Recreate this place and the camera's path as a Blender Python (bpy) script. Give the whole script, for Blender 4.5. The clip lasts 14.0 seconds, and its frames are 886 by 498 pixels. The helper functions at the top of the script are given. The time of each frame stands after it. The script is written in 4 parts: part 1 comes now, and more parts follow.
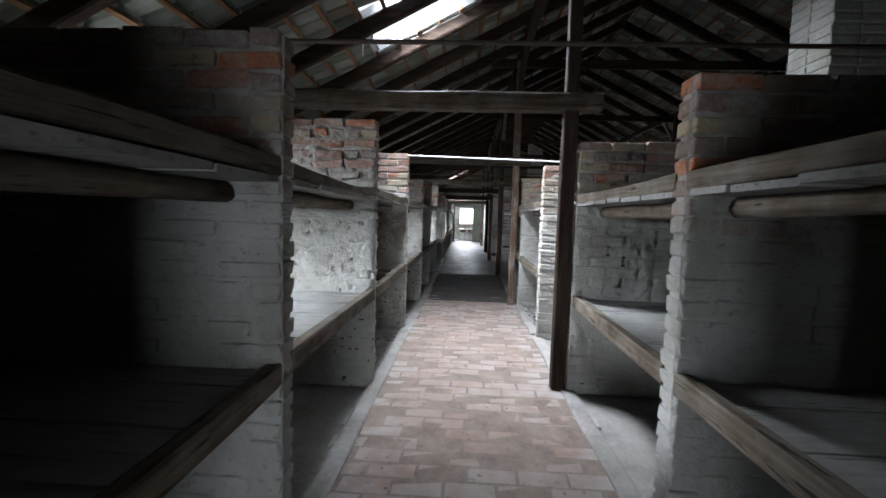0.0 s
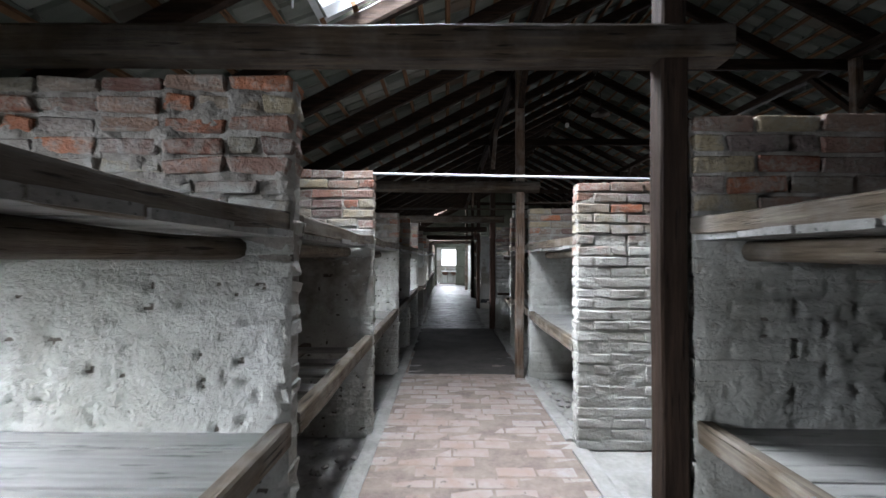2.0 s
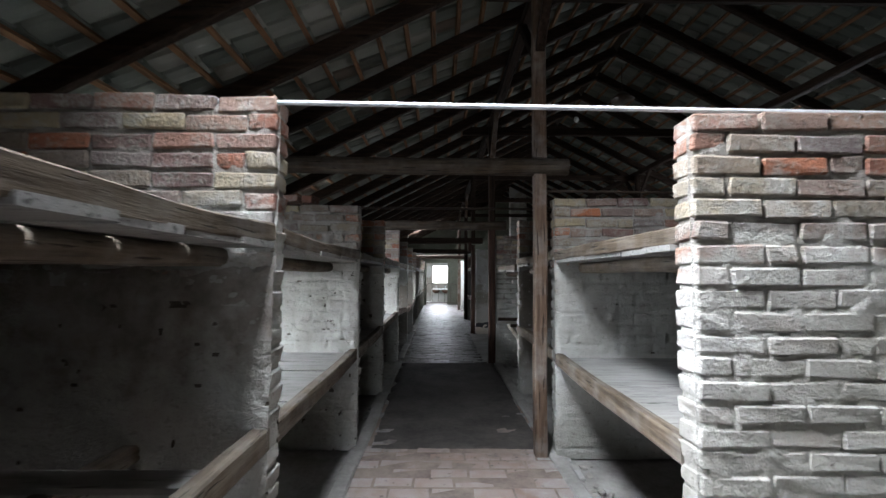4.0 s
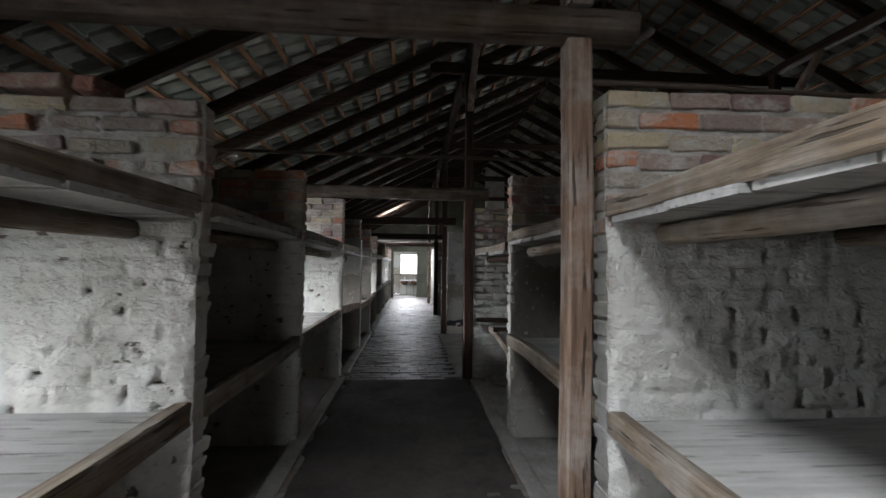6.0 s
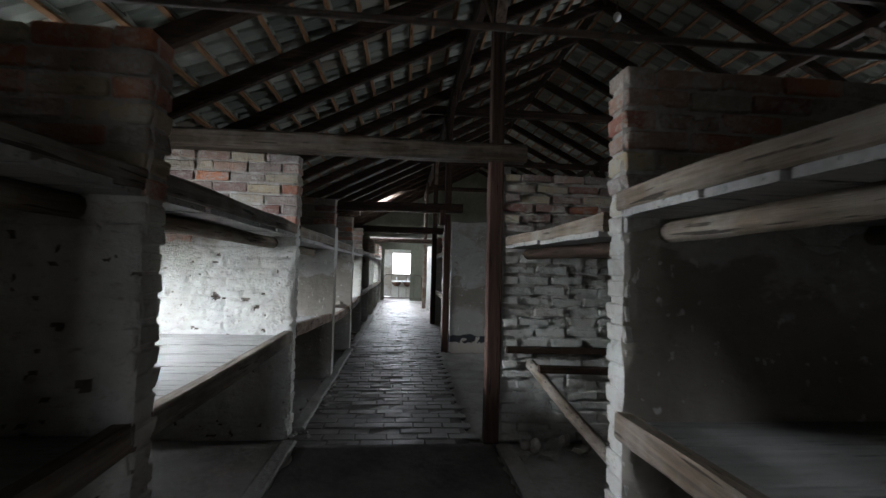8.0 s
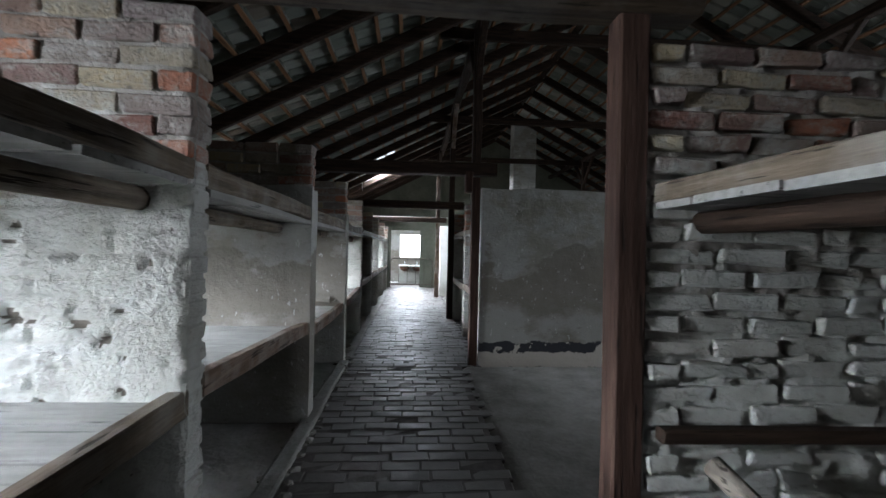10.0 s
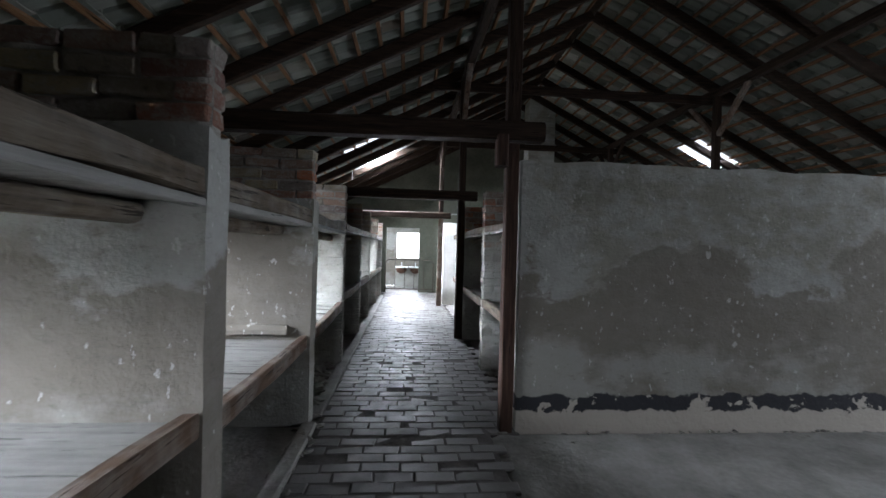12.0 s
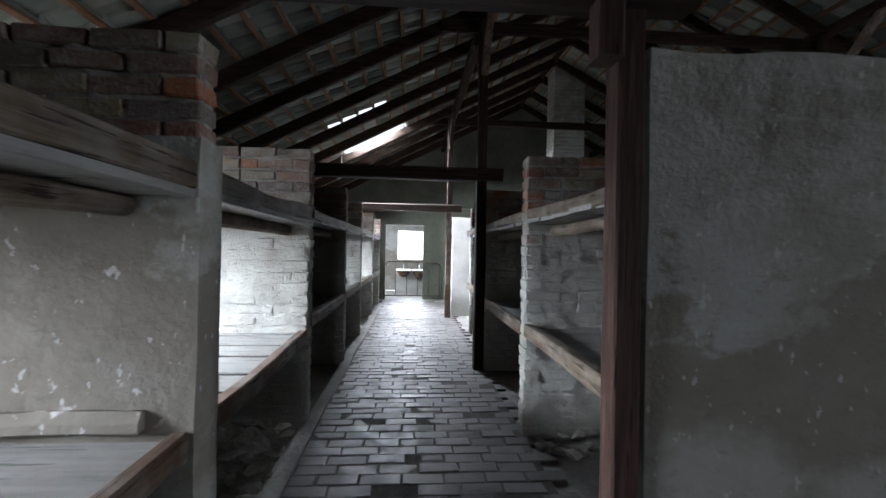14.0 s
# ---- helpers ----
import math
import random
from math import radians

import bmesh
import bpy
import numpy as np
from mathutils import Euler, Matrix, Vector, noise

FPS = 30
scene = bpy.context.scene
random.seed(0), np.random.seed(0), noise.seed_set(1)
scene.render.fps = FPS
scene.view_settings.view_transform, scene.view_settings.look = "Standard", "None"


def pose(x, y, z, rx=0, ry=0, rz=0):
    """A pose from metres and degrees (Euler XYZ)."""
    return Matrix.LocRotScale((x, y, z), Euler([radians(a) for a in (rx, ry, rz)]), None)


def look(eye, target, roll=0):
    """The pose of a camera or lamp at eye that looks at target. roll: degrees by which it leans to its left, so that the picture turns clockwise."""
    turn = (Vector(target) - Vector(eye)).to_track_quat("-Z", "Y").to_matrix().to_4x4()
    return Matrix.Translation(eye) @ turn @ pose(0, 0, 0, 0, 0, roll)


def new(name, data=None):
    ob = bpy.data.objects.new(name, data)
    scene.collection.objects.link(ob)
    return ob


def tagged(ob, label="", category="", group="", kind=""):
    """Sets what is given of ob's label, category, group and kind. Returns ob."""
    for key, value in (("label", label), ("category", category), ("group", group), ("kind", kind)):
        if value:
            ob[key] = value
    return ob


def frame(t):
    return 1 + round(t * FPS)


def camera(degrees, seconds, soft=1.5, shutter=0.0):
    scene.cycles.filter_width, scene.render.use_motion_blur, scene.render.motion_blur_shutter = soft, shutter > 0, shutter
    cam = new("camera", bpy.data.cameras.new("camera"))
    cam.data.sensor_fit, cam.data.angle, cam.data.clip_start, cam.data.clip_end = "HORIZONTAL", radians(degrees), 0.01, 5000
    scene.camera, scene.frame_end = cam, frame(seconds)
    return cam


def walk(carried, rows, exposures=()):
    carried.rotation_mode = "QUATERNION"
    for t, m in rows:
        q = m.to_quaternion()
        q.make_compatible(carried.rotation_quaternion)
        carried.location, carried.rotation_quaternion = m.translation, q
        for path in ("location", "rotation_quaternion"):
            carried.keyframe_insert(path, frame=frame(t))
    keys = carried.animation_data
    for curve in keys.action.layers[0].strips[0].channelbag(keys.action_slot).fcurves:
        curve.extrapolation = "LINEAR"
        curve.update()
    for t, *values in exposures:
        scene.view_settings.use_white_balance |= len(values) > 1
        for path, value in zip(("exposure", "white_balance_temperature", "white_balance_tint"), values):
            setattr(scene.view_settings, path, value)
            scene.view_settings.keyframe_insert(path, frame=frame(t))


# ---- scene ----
cam = camera(91.4, 14.0, 1.5, 0.35)
PATH = [
    (0, (-0.065, -2.489, 1.474), (-0.171, -0.498, 1.321), 1.7),
    (0.5, (-0.083, -2.021, 1.484), (-0.147, -0.027, 1.353), 0.8),
    (1, (-0.132, -1.549, 1.489), (-0.184, 0.449, 1.409), 0.6),
    (1.5, (-0.184, -1.11, 1.505), (-0.208, 0.89, 1.507), 0.6),
    (2, (-0.199, -0.666, 1.51), (-0.218, 1.333, 1.548), 0.3),
    (2.5, (-0.254, -0.232, 1.525), (-0.273, 1.767, 1.605), 0.3),
    (3, (-0.223, 0.243, 1.514), (-0.238, 2.24, 1.634), 0.0),
    (5.3, (-0.002, 2.369, 1.428), (0.089, 4.364, 1.521), 1.2),
    (5.5, (0.016, 2.57, 1.417), (0.128, 4.566, 1.502), 0.9),
    (6, (0.053, 3.073, 1.404), (0.195, 5.066, 1.484), 0.7),
    (6.5, (0.07, 3.571, 1.42), (0.243, 5.562, 1.504), 1.4),
    (7, (0.088, 4.073, 1.423), (0.269, 6.063, 1.508), 1.3),
    (7.5, (0.054, 4.565, 1.388), (0.227, 6.556, 1.475), 1.6),
    (8, (0.044, 5.065, 1.378), (0.218, 7.056, 1.462), 1.5),
    (8.5, (0.02, 5.561, 1.381), (0.181, 7.553, 1.448), 1.1),
    (9, (-0.008, 6.046, 1.366), (0.145, 8.04, 1.405), 1.0),
    (11.3, (-0.041, 8.136, 1.41), (0.095, 10.131, 1.401), 1.6),
    (11.5, (-0.05, 8.316, 1.414), (0.098, 10.31, 1.415), 1.7),
    (12, (-0.066, 8.761, 1.418), (0.093, 10.755, 1.415), 1.6),
    (12.5, (-0.093, 9.223, 1.402), (0.063, 11.217, 1.403), 1.6),
    (13, (-0.087, 9.659, 1.396), (0.074, 11.653, 1.398), 1.5),
    (13.5, (-0.063, 10.11, 1.385), (0.091, 12.104, 1.383), 1.0),
    (14, (-0.039, 10.574, 1.386), (0.104, 12.569, 1.387), 1.1),
]
EXPOSURE = [(0.0, 1.97, 6250, 10), (1.5, 1.8, 6250, 10), (3.0, 1.88, 6200, 10), (5.5, 1.72, 6600, 11), (6.5, 1.9, 6550, 11), (7.5, 1.84, 6450, 10), (9.0, 1.93, 6250, 8), (11.5, 2.15, 6150, 10), (13.0, 2.1, 6200, 11), (14.0, 1.96, 6150, 10)]
walk(cam, [(t, look(eye, target, roll)) for t, eye, target, roll in PATH], EXPOSURE)

# ---------------------------------------------------------------- plan (metres)
XL, XR = -0.82, 0.83            # ends of the partitions along the aisle
WL, WR, CX = -2.87, 8.57, 2.85  # outer walls, middle of the house
Y0, Y1, Y2 = -6.2, 22.4, 24.95  # back wall, end wall, far wall of the end room
RIDGE, SLOPE = 5.40, 0.51
ANG = math.atan(SLOPE)
TH = 0.15                       # partition thickness
LEFT_Y = [-4.50, -2.68, -0.77, 1.05, 2.97, 4.90, 6.57, 8.59, 10.44, 12.21, 13.95, 15.75, 17.35, 19.35, 21.20]
RIGHT_Y = [-4.50, -2.68, -0.67, 1.14, 2.77, 4.74, 6.65, 8.48, 12.06, 13.72, 15.48, 17.62, 19.60]
RIGHT_X = [0.83, 0.83, 0.83, 0.83, 0.83, 0.83, 0.88, 0.83, 0.80, 0.80, 0.80, 0.92, 0.80]
POST_Y = [-2.40, 1.21, 4.785, 8.525, 12.09, 15.52, 19.30]
POST_X = 0.76
POST_XS = [0.76, 0.76, 0.715, 0.765, 0.72, 0.745, 0.70]
TIE_Z = [2.34, 2.36, 2.33, 2.25, 2.24, 2.18, 2.14]
WIN_BAYS = {2: 32, 4: 30, 6: 42, 7: 22, 8: 19, 9: 50, 11: 26, 12: 60, 13: 4}   # west windows: bay, daylight watts
SKY_L = [(1.92, 2.72, -1.18, 0.02), (18.95, 19.75, -1.42, -0.18)]
SLIT_L = [(17.70, 18.00, -1.32, -0.36)]     # a strip of slipped tiles
SKY_R = [(17.35, 18.15, 5.90, 6.95)]


def bay_mid(i):
    return (LEFT_Y[i] + TH + LEFT_Y[i + 1]) / 2


def roof_z(x):
    return RIDGE - SLOPE * abs(CX - x)


# ---------------------------------------------------------------- light
world = bpy.data.worlds.new("world")
scene.world = world
world.use_nodes = True
wn = world.node_tree.nodes
sky = wn.new("ShaderNodeTexSky")
sky.sky_type, sky.sun_disc = "NISHITA", False
sky.sun_elevation, sky.sun_rotation = radians(48), radians(-70)
cloud = wn.new("ShaderNodeMix")            # a closed, pale cloud cover over the blue
cloud.data_type = "RGBA"
cloud.inputs[0].default_value, cloud.inputs[7].default_value = 0.85, (5.0, 5.1, 5.25, 1)
world.node_tree.links.new(sky.outputs[0], cloud.inputs[6])
world.node_tree.links.new(cloud.outputs[2], wn["Background"].inputs[0])
wn["Background"].inputs[1].default_value = 0.08
sun = new("sun", bpy.data.lights.new("sun", "SUN"))
sun.data.energy, sun.data.angle, sun.data.color = 0.8, radians(14), (1.0, 0.97, 0.93)
sun.matrix_world = look((-8, 3, 12), (0, 6, 0))


def area(name, m, w, h, power, color=(0.87, 0.925, 1.0)):
    ob = new(name, bpy.data.lights.new(name, "AREA"))
    ob.data.shape, ob.data.size, ob.data.size_y, ob.data.energy, ob.data.color = "RECTANGLE", w, h, power, color
    ob.matrix_world = m
    return ob


WIN_Z0, WIN_Z1, WIN_W = 1.00, 2.05, 0.80
for i, watts in WIN_BAYS.items():
    area("window_daylight", look((WL - 0.20, bay_mid(i), 1.36), (WL + 0.8, bay_mid(i), 0.56)), WIN_W, 0.50, watts * 1.15).data.spread = radians(84 if i == 7 else 98 if i == 8 else 92 if i == 2 else 106)
    if i in (2, 4, 6, 9, 12):
        area("window_daylight", look((WL - 0.10, bay_mid(i), 1.90), (WL + 0.9, bay_mid(i), 1.40)), WIN_W, 0.22, watts * {6: 0.55, 2: 0.42}.get(i, 0.2)).data.spread = radians(110)
EAST = ((2.0, 2), (10.2, 64), (14.9, 2))
for a, watts in EAST:
    area("window_daylight", look((WR + 0.26, a, 1.6), (0, a, 0.6)), WIN_W, 1.05, watts)
for side, rows in ((-1, SKY_L), (1, SKY_R)):
    for a, b, c, d in rows:
        xm, ym = (c + d) / 2, (a + b) / 2
        area("skylight_daylight", look((xm + side * 0.1, ym, roof_z(xm) + 0.2), (xm - side * 0.42, ym, roof_z(xm) - 0.85)), 1.25, 0.72, (95 if ym < 10 else 280) if side < 0 else 30).data.spread = radians(114 if ym < 10 else 135)
area("doorway_daylight", look((0.0, Y0 - 0.1, 0.75), (0.0, 0, 0.2)), 1.0, 1.3, 6.5).data.spread = radians(90)
area("window_daylight", look((-0.09, Y2 + 0.28, 1.49), (-0.09, 0, 1.3)), 0.8, 0.92, 40)
# unseen west opening of the end room, added to light that room
area("window_daylight", look((WL - 0.3, 23.7, 1.5), (0, 23.7, 1.2)), 1.0, 1.1, 60)


# ---------------------------------------------------------------- materials
class Nodes:
    def __init__(self, name):
        self.m = bpy.data.materials.new(name)
        self.m.use_nodes = True
        self.t = self.m.node_tree
        self.b = self.t.nodes["Principled BSDF"]

    def add(self, kind, **kw):
        n = self.t.nodes.new(kind)
        for k, v in kw.items():
            if isinstance(v, bpy.types.NodeSocket):
                self.t.links.new(v, n.inputs[k])
            else:
                n.inputs[k].default_value = v
        return n

    def link(self, a, b):
        self.t.links.new(a, b)

    def pos(self, scale=(1, 1, 1), shift=(0, 0, 0)):
        g = self.t.nodes.new("ShaderNodeNewGeometry")
        mp = self.t.nodes.new("ShaderNodeMapping")
        mp.inputs["Scale"].default_value, mp.inputs["Location"].default_value = scale, shift
        self.link(g.outputs["Position"], mp.inputs["Vector"])
        return mp.outputs[0]

    def noise(self, vec, scale, detail=5, rough=0.6):
        n = self.t.nodes.new("ShaderNodeTexNoise")
        self.link(vec, n.inputs["Vector"])
        n.inputs["Scale"].default_value, n.inputs["Detail"].default_value, n.inputs["Roughness"].default_value = scale, detail, rough
        return n.outputs[0]

    def ramp(self, fac, stops):
        r = self.t.nodes.new("ShaderNodeValToRGB")
        e = r.color_ramp.elements
        while len(e) < len(stops):
            e.new(0.5)
        for el, (p, c) in zip(e, stops):
            el.position, el.color = p, (*c, 1) if len(c) == 3 else c
        self.link(fac, r.inputs[0])
        return r.outputs[0]

    def mix(self, fac, a, b, mode="MIX"):
        n = self.t.nodes.new("ShaderNodeMix")
        n.data_type, n.blend_type = "RGBA", mode
        for sock, v in ((n.inputs[0], fac), (n.inputs[6], a), (n.inputs[7], b)):
            if isinstance(v, bpy.types.NodeSocket):
                self.link(v, sock)
            else:
                sock.default_value = v if not isinstance(v, tuple) else (*v, 1)
        return n.outputs[2]

    def math(self, op, a, b=0.0, clamp=False):
        n = self.t.nodes.new("ShaderNodeMath")
        n.operation, n.use_clamp = op, clamp
        for sock, v in ((n.inputs[0], a), (n.inputs[1], b)):
            if isinstance(v, bpy.types.NodeSocket):
                self.link(v, sock)
            else:
                sock.default_value = v
        return n.outputs[0]

    def height(self):
        g = self.t.nodes.new("ShaderNodeNewGeometry")
        sp = self.t.nodes.new("ShaderNodeSeparateXYZ")
        self.link(g.outputs["Position"], sp.inputs[0])
        return sp.outputs[2]

    def random(self):
        return self.t.nodes.new("ShaderNodeObjectInfo").outputs["Random"]

    def done(self, color, rough=0.9, bump=None, strength=0.5, dist=0.01, spec=0.3):
        if isinstance(color, bpy.types.NodeSocket):
            self.link(color, self.b.inputs["Base Color"])
        else:
            self.b.inputs["Base Color"].default_value = (*color, 1)
        if isinstance(rough, bpy.types.NodeSocket):
            self.link(rough, self.b.inputs["Roughness"])
        else:
            self.b.inputs["Roughness"].default_value = rough
        self.b.inputs["Specular IOR Level"].default_value = spec
        if bump is not None:
            bn = self.t.nodes.new("ShaderNodeBump")
            bn.inputs["Strength"].default_value, bn.inputs["Distance"].default_value = strength, dist
            self.link(bump, bn.inputs["Height"])
            self.link(bn.outputs[0], self.b.inputs["Normal"])
        return self.m


def wood(name, dark, mid, light, axis, rough=0.75, dust=0.0):
    """Old timber with its grain along one axis."""
    n = Nodes(name)
    sc = [9.0, 9.0, 9.0]
    sc[axis] = 0.55
    v = n.pos(tuple(sc))
    grain = n.noise(v, 4.0, 7, 0.65)
    blot = n.noise(n.pos(), 2.3, 4)
    fine = n.noise(n.pos(tuple(c * 4 for c in sc)), 6.0, 4)
    col = n.ramp(grain, [(0.28, dark), (0.52, mid), (0.78, light)])
    col = n.mix(n.math("MULTIPLY", blot, 0.55), col, dark)
    if dust:
        col = n.mix(n.math("MULTIPLY", n.ramp(n.noise(n.pos(), 5.0, 5), [(0.42, (0, 0, 0)), (0.7, (1, 1, 1))]), dust), col, (0.34, 0.33, 0.31))
    split = n.ramp(n.noise(n.pos(tuple(c * 1.9 for c in sc), (3, 7, 1)), 3.4, 3, 0.5), [(0.335, (1, 1, 1)), (0.375, (0, 0, 0))])
    col = n.mix(n.math("MULTIPLY", split, 0.8), col, tuple(c * 0.35 for c in dark))
    h = n.math("SUBTRACT", n.math("ADD", grain, n.math("MULTIPLY", fine, 0.5)), n.math("MULTIPLY", split, 0.8))
    return n.done(col, rough, h, 0.7, 0.008, 0.12)


def wood_set(name, dark, mid, light, **kw):
    return [wood(name + "_" + "xyz"[a], dark, mid, light, a, **kw) for a in range(3)]


BEAM = wood_set("dark_beam_wood", (0.011, 0.007, 0.005), (0.031, 0.019, 0.013), (0.072, 0.046, 0.032))
POSTW = wood_set("brown_post_wood", (0.048, 0.030, 0.021), (0.128, 0.084, 0.058), (0.235, 0.175, 0.132), dust=0.4)
REDW = wood_set("dark_red_brown_post_wood", (0.018, 0.010, 0.0075), (0.050, 0.027, 0.020), (0.115, 0.070, 0.052))
RAIL = wood_set("weathered_rail_wood", (0.036, 0.026, 0.018), (0.118, 0.092, 0.066), (0.245, 0.205, 0.155), dust=0.25)
BOARD = wood_set("grey_board_wood", (0.158, 0.155, 0.145), (0.244, 0.238, 0.228), (0.310, 0.304, 0.297), dust=0.3)
TIEW = wood_set("mottled_tie_beam_wood", (0.014, 0.010, 0.007), (0.050, 0.035, 0.023), (0.125, 0.092, 0.058), dust=0.12)
BATTEN = wood_set("batten_wood", (0.09, 0.045, 0.024), (0.20, 0.11, 0.058), (0.32, 0.19, 0.10))


def mat_masonry(name, brick, base_wash):
    """Brick or mortar with worn limewash below the height of the upper bunks."""
    n = Nodes(name)
    p = n.pos()
    big, mid, fine = n.noise(p, 1.7, 4), n.noise(p, 9.0, 5), n.noise(p, 60.0, 4, 0.7)
    if brick:
        col = n.ramp(n.random(), [(0.0, (0.150, 0.070, 0.058)), (0.14, (0.44, 0.15, 0.065)), (0.24, (0.200, 0.140, 0.122)), (0.45, (0.275, 0.240, 0.185)),
                                  (0.58, (0.390, 0.315, 0.195)), (0.70, (0.185, 0.150, 0.145)), (0.82, (0.300, 0.190, 0.140)), (0.92, (0.144, 0.086, 0.079)), (1.0, (0.252, 0.216, 0.194))])
        col = n.mix(n.math("MULTIPLY", mid, 0.45), col, (0.112, 0.091, 0.076), "MIX")
        col = n.mix(n.ramp(n.math("ADD", n.math("MULTIPLY", mid, 0.6), n.math("MULTIPLY", fine, 0.4)), [(0.50, (0, 0, 0)), (0.60, (0.45, 0.45, 0.45))]), col, (0.258, 0.245, 0.215))
        old = n.math("ADD", n.math("MULTIPLY", n.noise(n.pos((1, 1, 1.5), (4, 2, 7)), 6.5, 6, 0.72), 0.75), n.math("MULTIPLY", fine, 0.25))
        col = n.mix(n.ramp(old, [(0.50, (0, 0, 0)), (0.60, (0.6, 0.6, 0.6))]), col, (0.335, 0.33, 0.30))
        col = n.mix(n.ramp(old, [(0.36, (0.7, 0.7, 0.7)), (0.43, (0, 0, 0))]), col, (0.075, 0.066, 0.057))
    else:
        col = n.ramp(mid, [(0.3, (0.17, 0.15, 0.13)), (0.7, (0.36, 0.34, 0.31))])
    wash = n.math("ADD", n.math("MULTIPLY", n.math("SUBTRACT", base_wash, n.height()), 3.5), n.math("MULTIPLY", n.math("SUBTRACT", big, 0.5), 3.4))
    wash = n.math("ADD", wash, n.math("MULTIPLY", n.math("SUBTRACT", mid, 0.5), 2.2), )
    wash = n.math("MULTIPLY", n.math("ADD", wash, 0.45, True), 0.93)
    lime = n.ramp(big, [(0.3, (0.315, 0.309, 0.278)), (0.55, (0.413, 0.411, 0.382)), (0.75, (0.483, 0.483, 0.465))])
    lime = n.mix(n.ramp(n.noise(n.pos((1, 1, 0.4)), 4.2, 5), [(0.48, (0, 0, 0)), (0.72, (0.7, 0.7, 0.7))]), lime, (0.245, 0.238, 0.210))
    lime = n.mix(n.ramp(n.noise(n.pos((1, 1, 1.6)), 21.0, 4, 0.7), [(0.57, (0, 0, 0)), (0.74, (0.75, 0.75, 0.75))]), lime, (0.150, 0.136, 0.118))
    col = n.mix(wash, col, lime)
    col = n.mix(n.math("MULTIPLY", n.ramp(n.noise(p, 3.1, 6, 0.7), [(0.45, (0, 0, 0)), (0.75, (1, 1, 1))]), 0.38), col, (0.17, 0.155, 0.14))
    h = n.math("ADD", n.math("MULTIPLY", mid, 0.8), n.math("MULTIPLY", fine, 0.7))
    return n.done(col, 0.95, h, 1.0, 0.024, 0.15)


BRICK = mat_masonry("worn_brick", True, 1.62)
MORTAR = mat_masonry("rough_mortar", False, 1.70)


def mat_plaster(name, tar):
    """Old grey-brown limewashed plaster, chipped; with a torn tar band near the floor."""
    n = Nodes(name)
    p = n.pos()
    big, mid, fine = n.noise(p, 1.1, 5), n.noise(p, 5.5, 6), n.noise(p, 45.0, 4)
    col = n.ramp(big, [(0.30, (0.210, 0.199, 0.168)), (0.46, (0.259, 0.245, 0.210)), (0.54, (0.322, 0.319, 0.301)), (0.75, (0.364, 0.360, 0.343))])
    wide = n.math("SUBTRACT", n.noise(n.pos((0.7, 0.7, 1.1), (3.3, 0, 0)), 1.5, 6, 0.62), 0.5)
    zone = n.math("MULTIPLY", n.math("ADD", n.height(), n.math("MULTIPLY", wide, 2.6)), 0.45)
    brown = n.mix(mid, (0.145, 0.126, 0.103), (0.235, 0.212, 0.180))
    col = n.mix(n.ramp(zone, [(0.60, (1, 1, 1)), (0.64, (0, 0, 0))]), col, brown)
    streak = n.ramp(n.noise(n.pos((1.2, 1.2, 2.4), (0, 0, 5)), 2.6, 7, 0.72), [(0.44, (0, 0, 0)), (0.62, (0.8, 0.8, 0.8))])
    col = n.mix(n.math("MULTIPLY", streak, n.ramp(zone, [(0.60, (0.15, 0.15, 0.15)), (0.66, (0.9, 0.9, 0.9))])), col, (0.40, 0.40, 0.385))
    col = n.mix(n.ramp(zone, [(0.14, (0.65, 0.65, 0.65)), (0.26, (0, 0, 0))]), col, (0.37, 0.365, 0.345))
    col = n.mix(n.math("MULTIPLY", fine, 0.35), col, (0.175, 0.168, 0.147))
    col = n.mix(n.ramp(n.noise(n.pos((1, 1, 0.7)), 6.5, 3), [(0.69, (0, 0, 0)), (0.71, (1, 1, 1))]), col, (0.434, 0.420, 0.392))
    col = n.mix(n.ramp(n.noise(n.pos((1, 1, 0.6), (2, 5, 1)), 23.0, 3, 0.6), [(0.66, (0, 0, 0)), (0.69, (0.8, 0.8, 0.8))]), col, (0.45, 0.44, 0.42))
    col = n.mix(n.ramp(n.noise(n.pos((1, 1, 2.2), (6, 1, 3)), 9.0, 7, 0.75), [(0.56, (0, 0, 0)), (0.68, (0.5, 0.5, 0.5))]), col, (0.12, 0.112, 0.095))
    if tar:
        z = n.height()
        w = n.math("ADD", z, n.math("MULTIPLY", n.math("SUBTRACT", mid, 0.5), 0.16))
        band = n.ramp(w, [(0.165, (0, 0, 0)), (0.175, (1, 1, 1)), (0.285, (1, 1, 1)), (0.295, (0, 0, 0))])
        chips = n.ramp(n.noise(p, 8.0, 5), [(0.40, (0, 0, 0)), (0.42, (1, 1, 1))])
        col = n.mix(n.ramp(w, [(0.27, (1, 1, 1)), (0.285, (0, 0, 0))]), col, (0.44, 0.40, 0.35))
        col = n.mix(n.math("MULTIPLY", band, chips), col, (0.035, 0.035, 0.04))
    h = n.math("ADD", n.math("MULTIPLY", mid, 1.0), n.math("MULTIPLY", fine, 0.2))
    return n.done(col, 0.92, h, 0.8, 0.024, 0.2)


LIME = mat_masonry("chipped_limewash", False, 2.6)
STUCCO = mat_masonry("dirty_grey_mortar", False, 1.15)
ROUGH_BRICK = mat_masonry("grimy_brick", True, 1.75)
PLASTER = mat_plaster("old_plaster", False)
PLASTER_TAR = mat_plaster("old_plaster_tar", True)


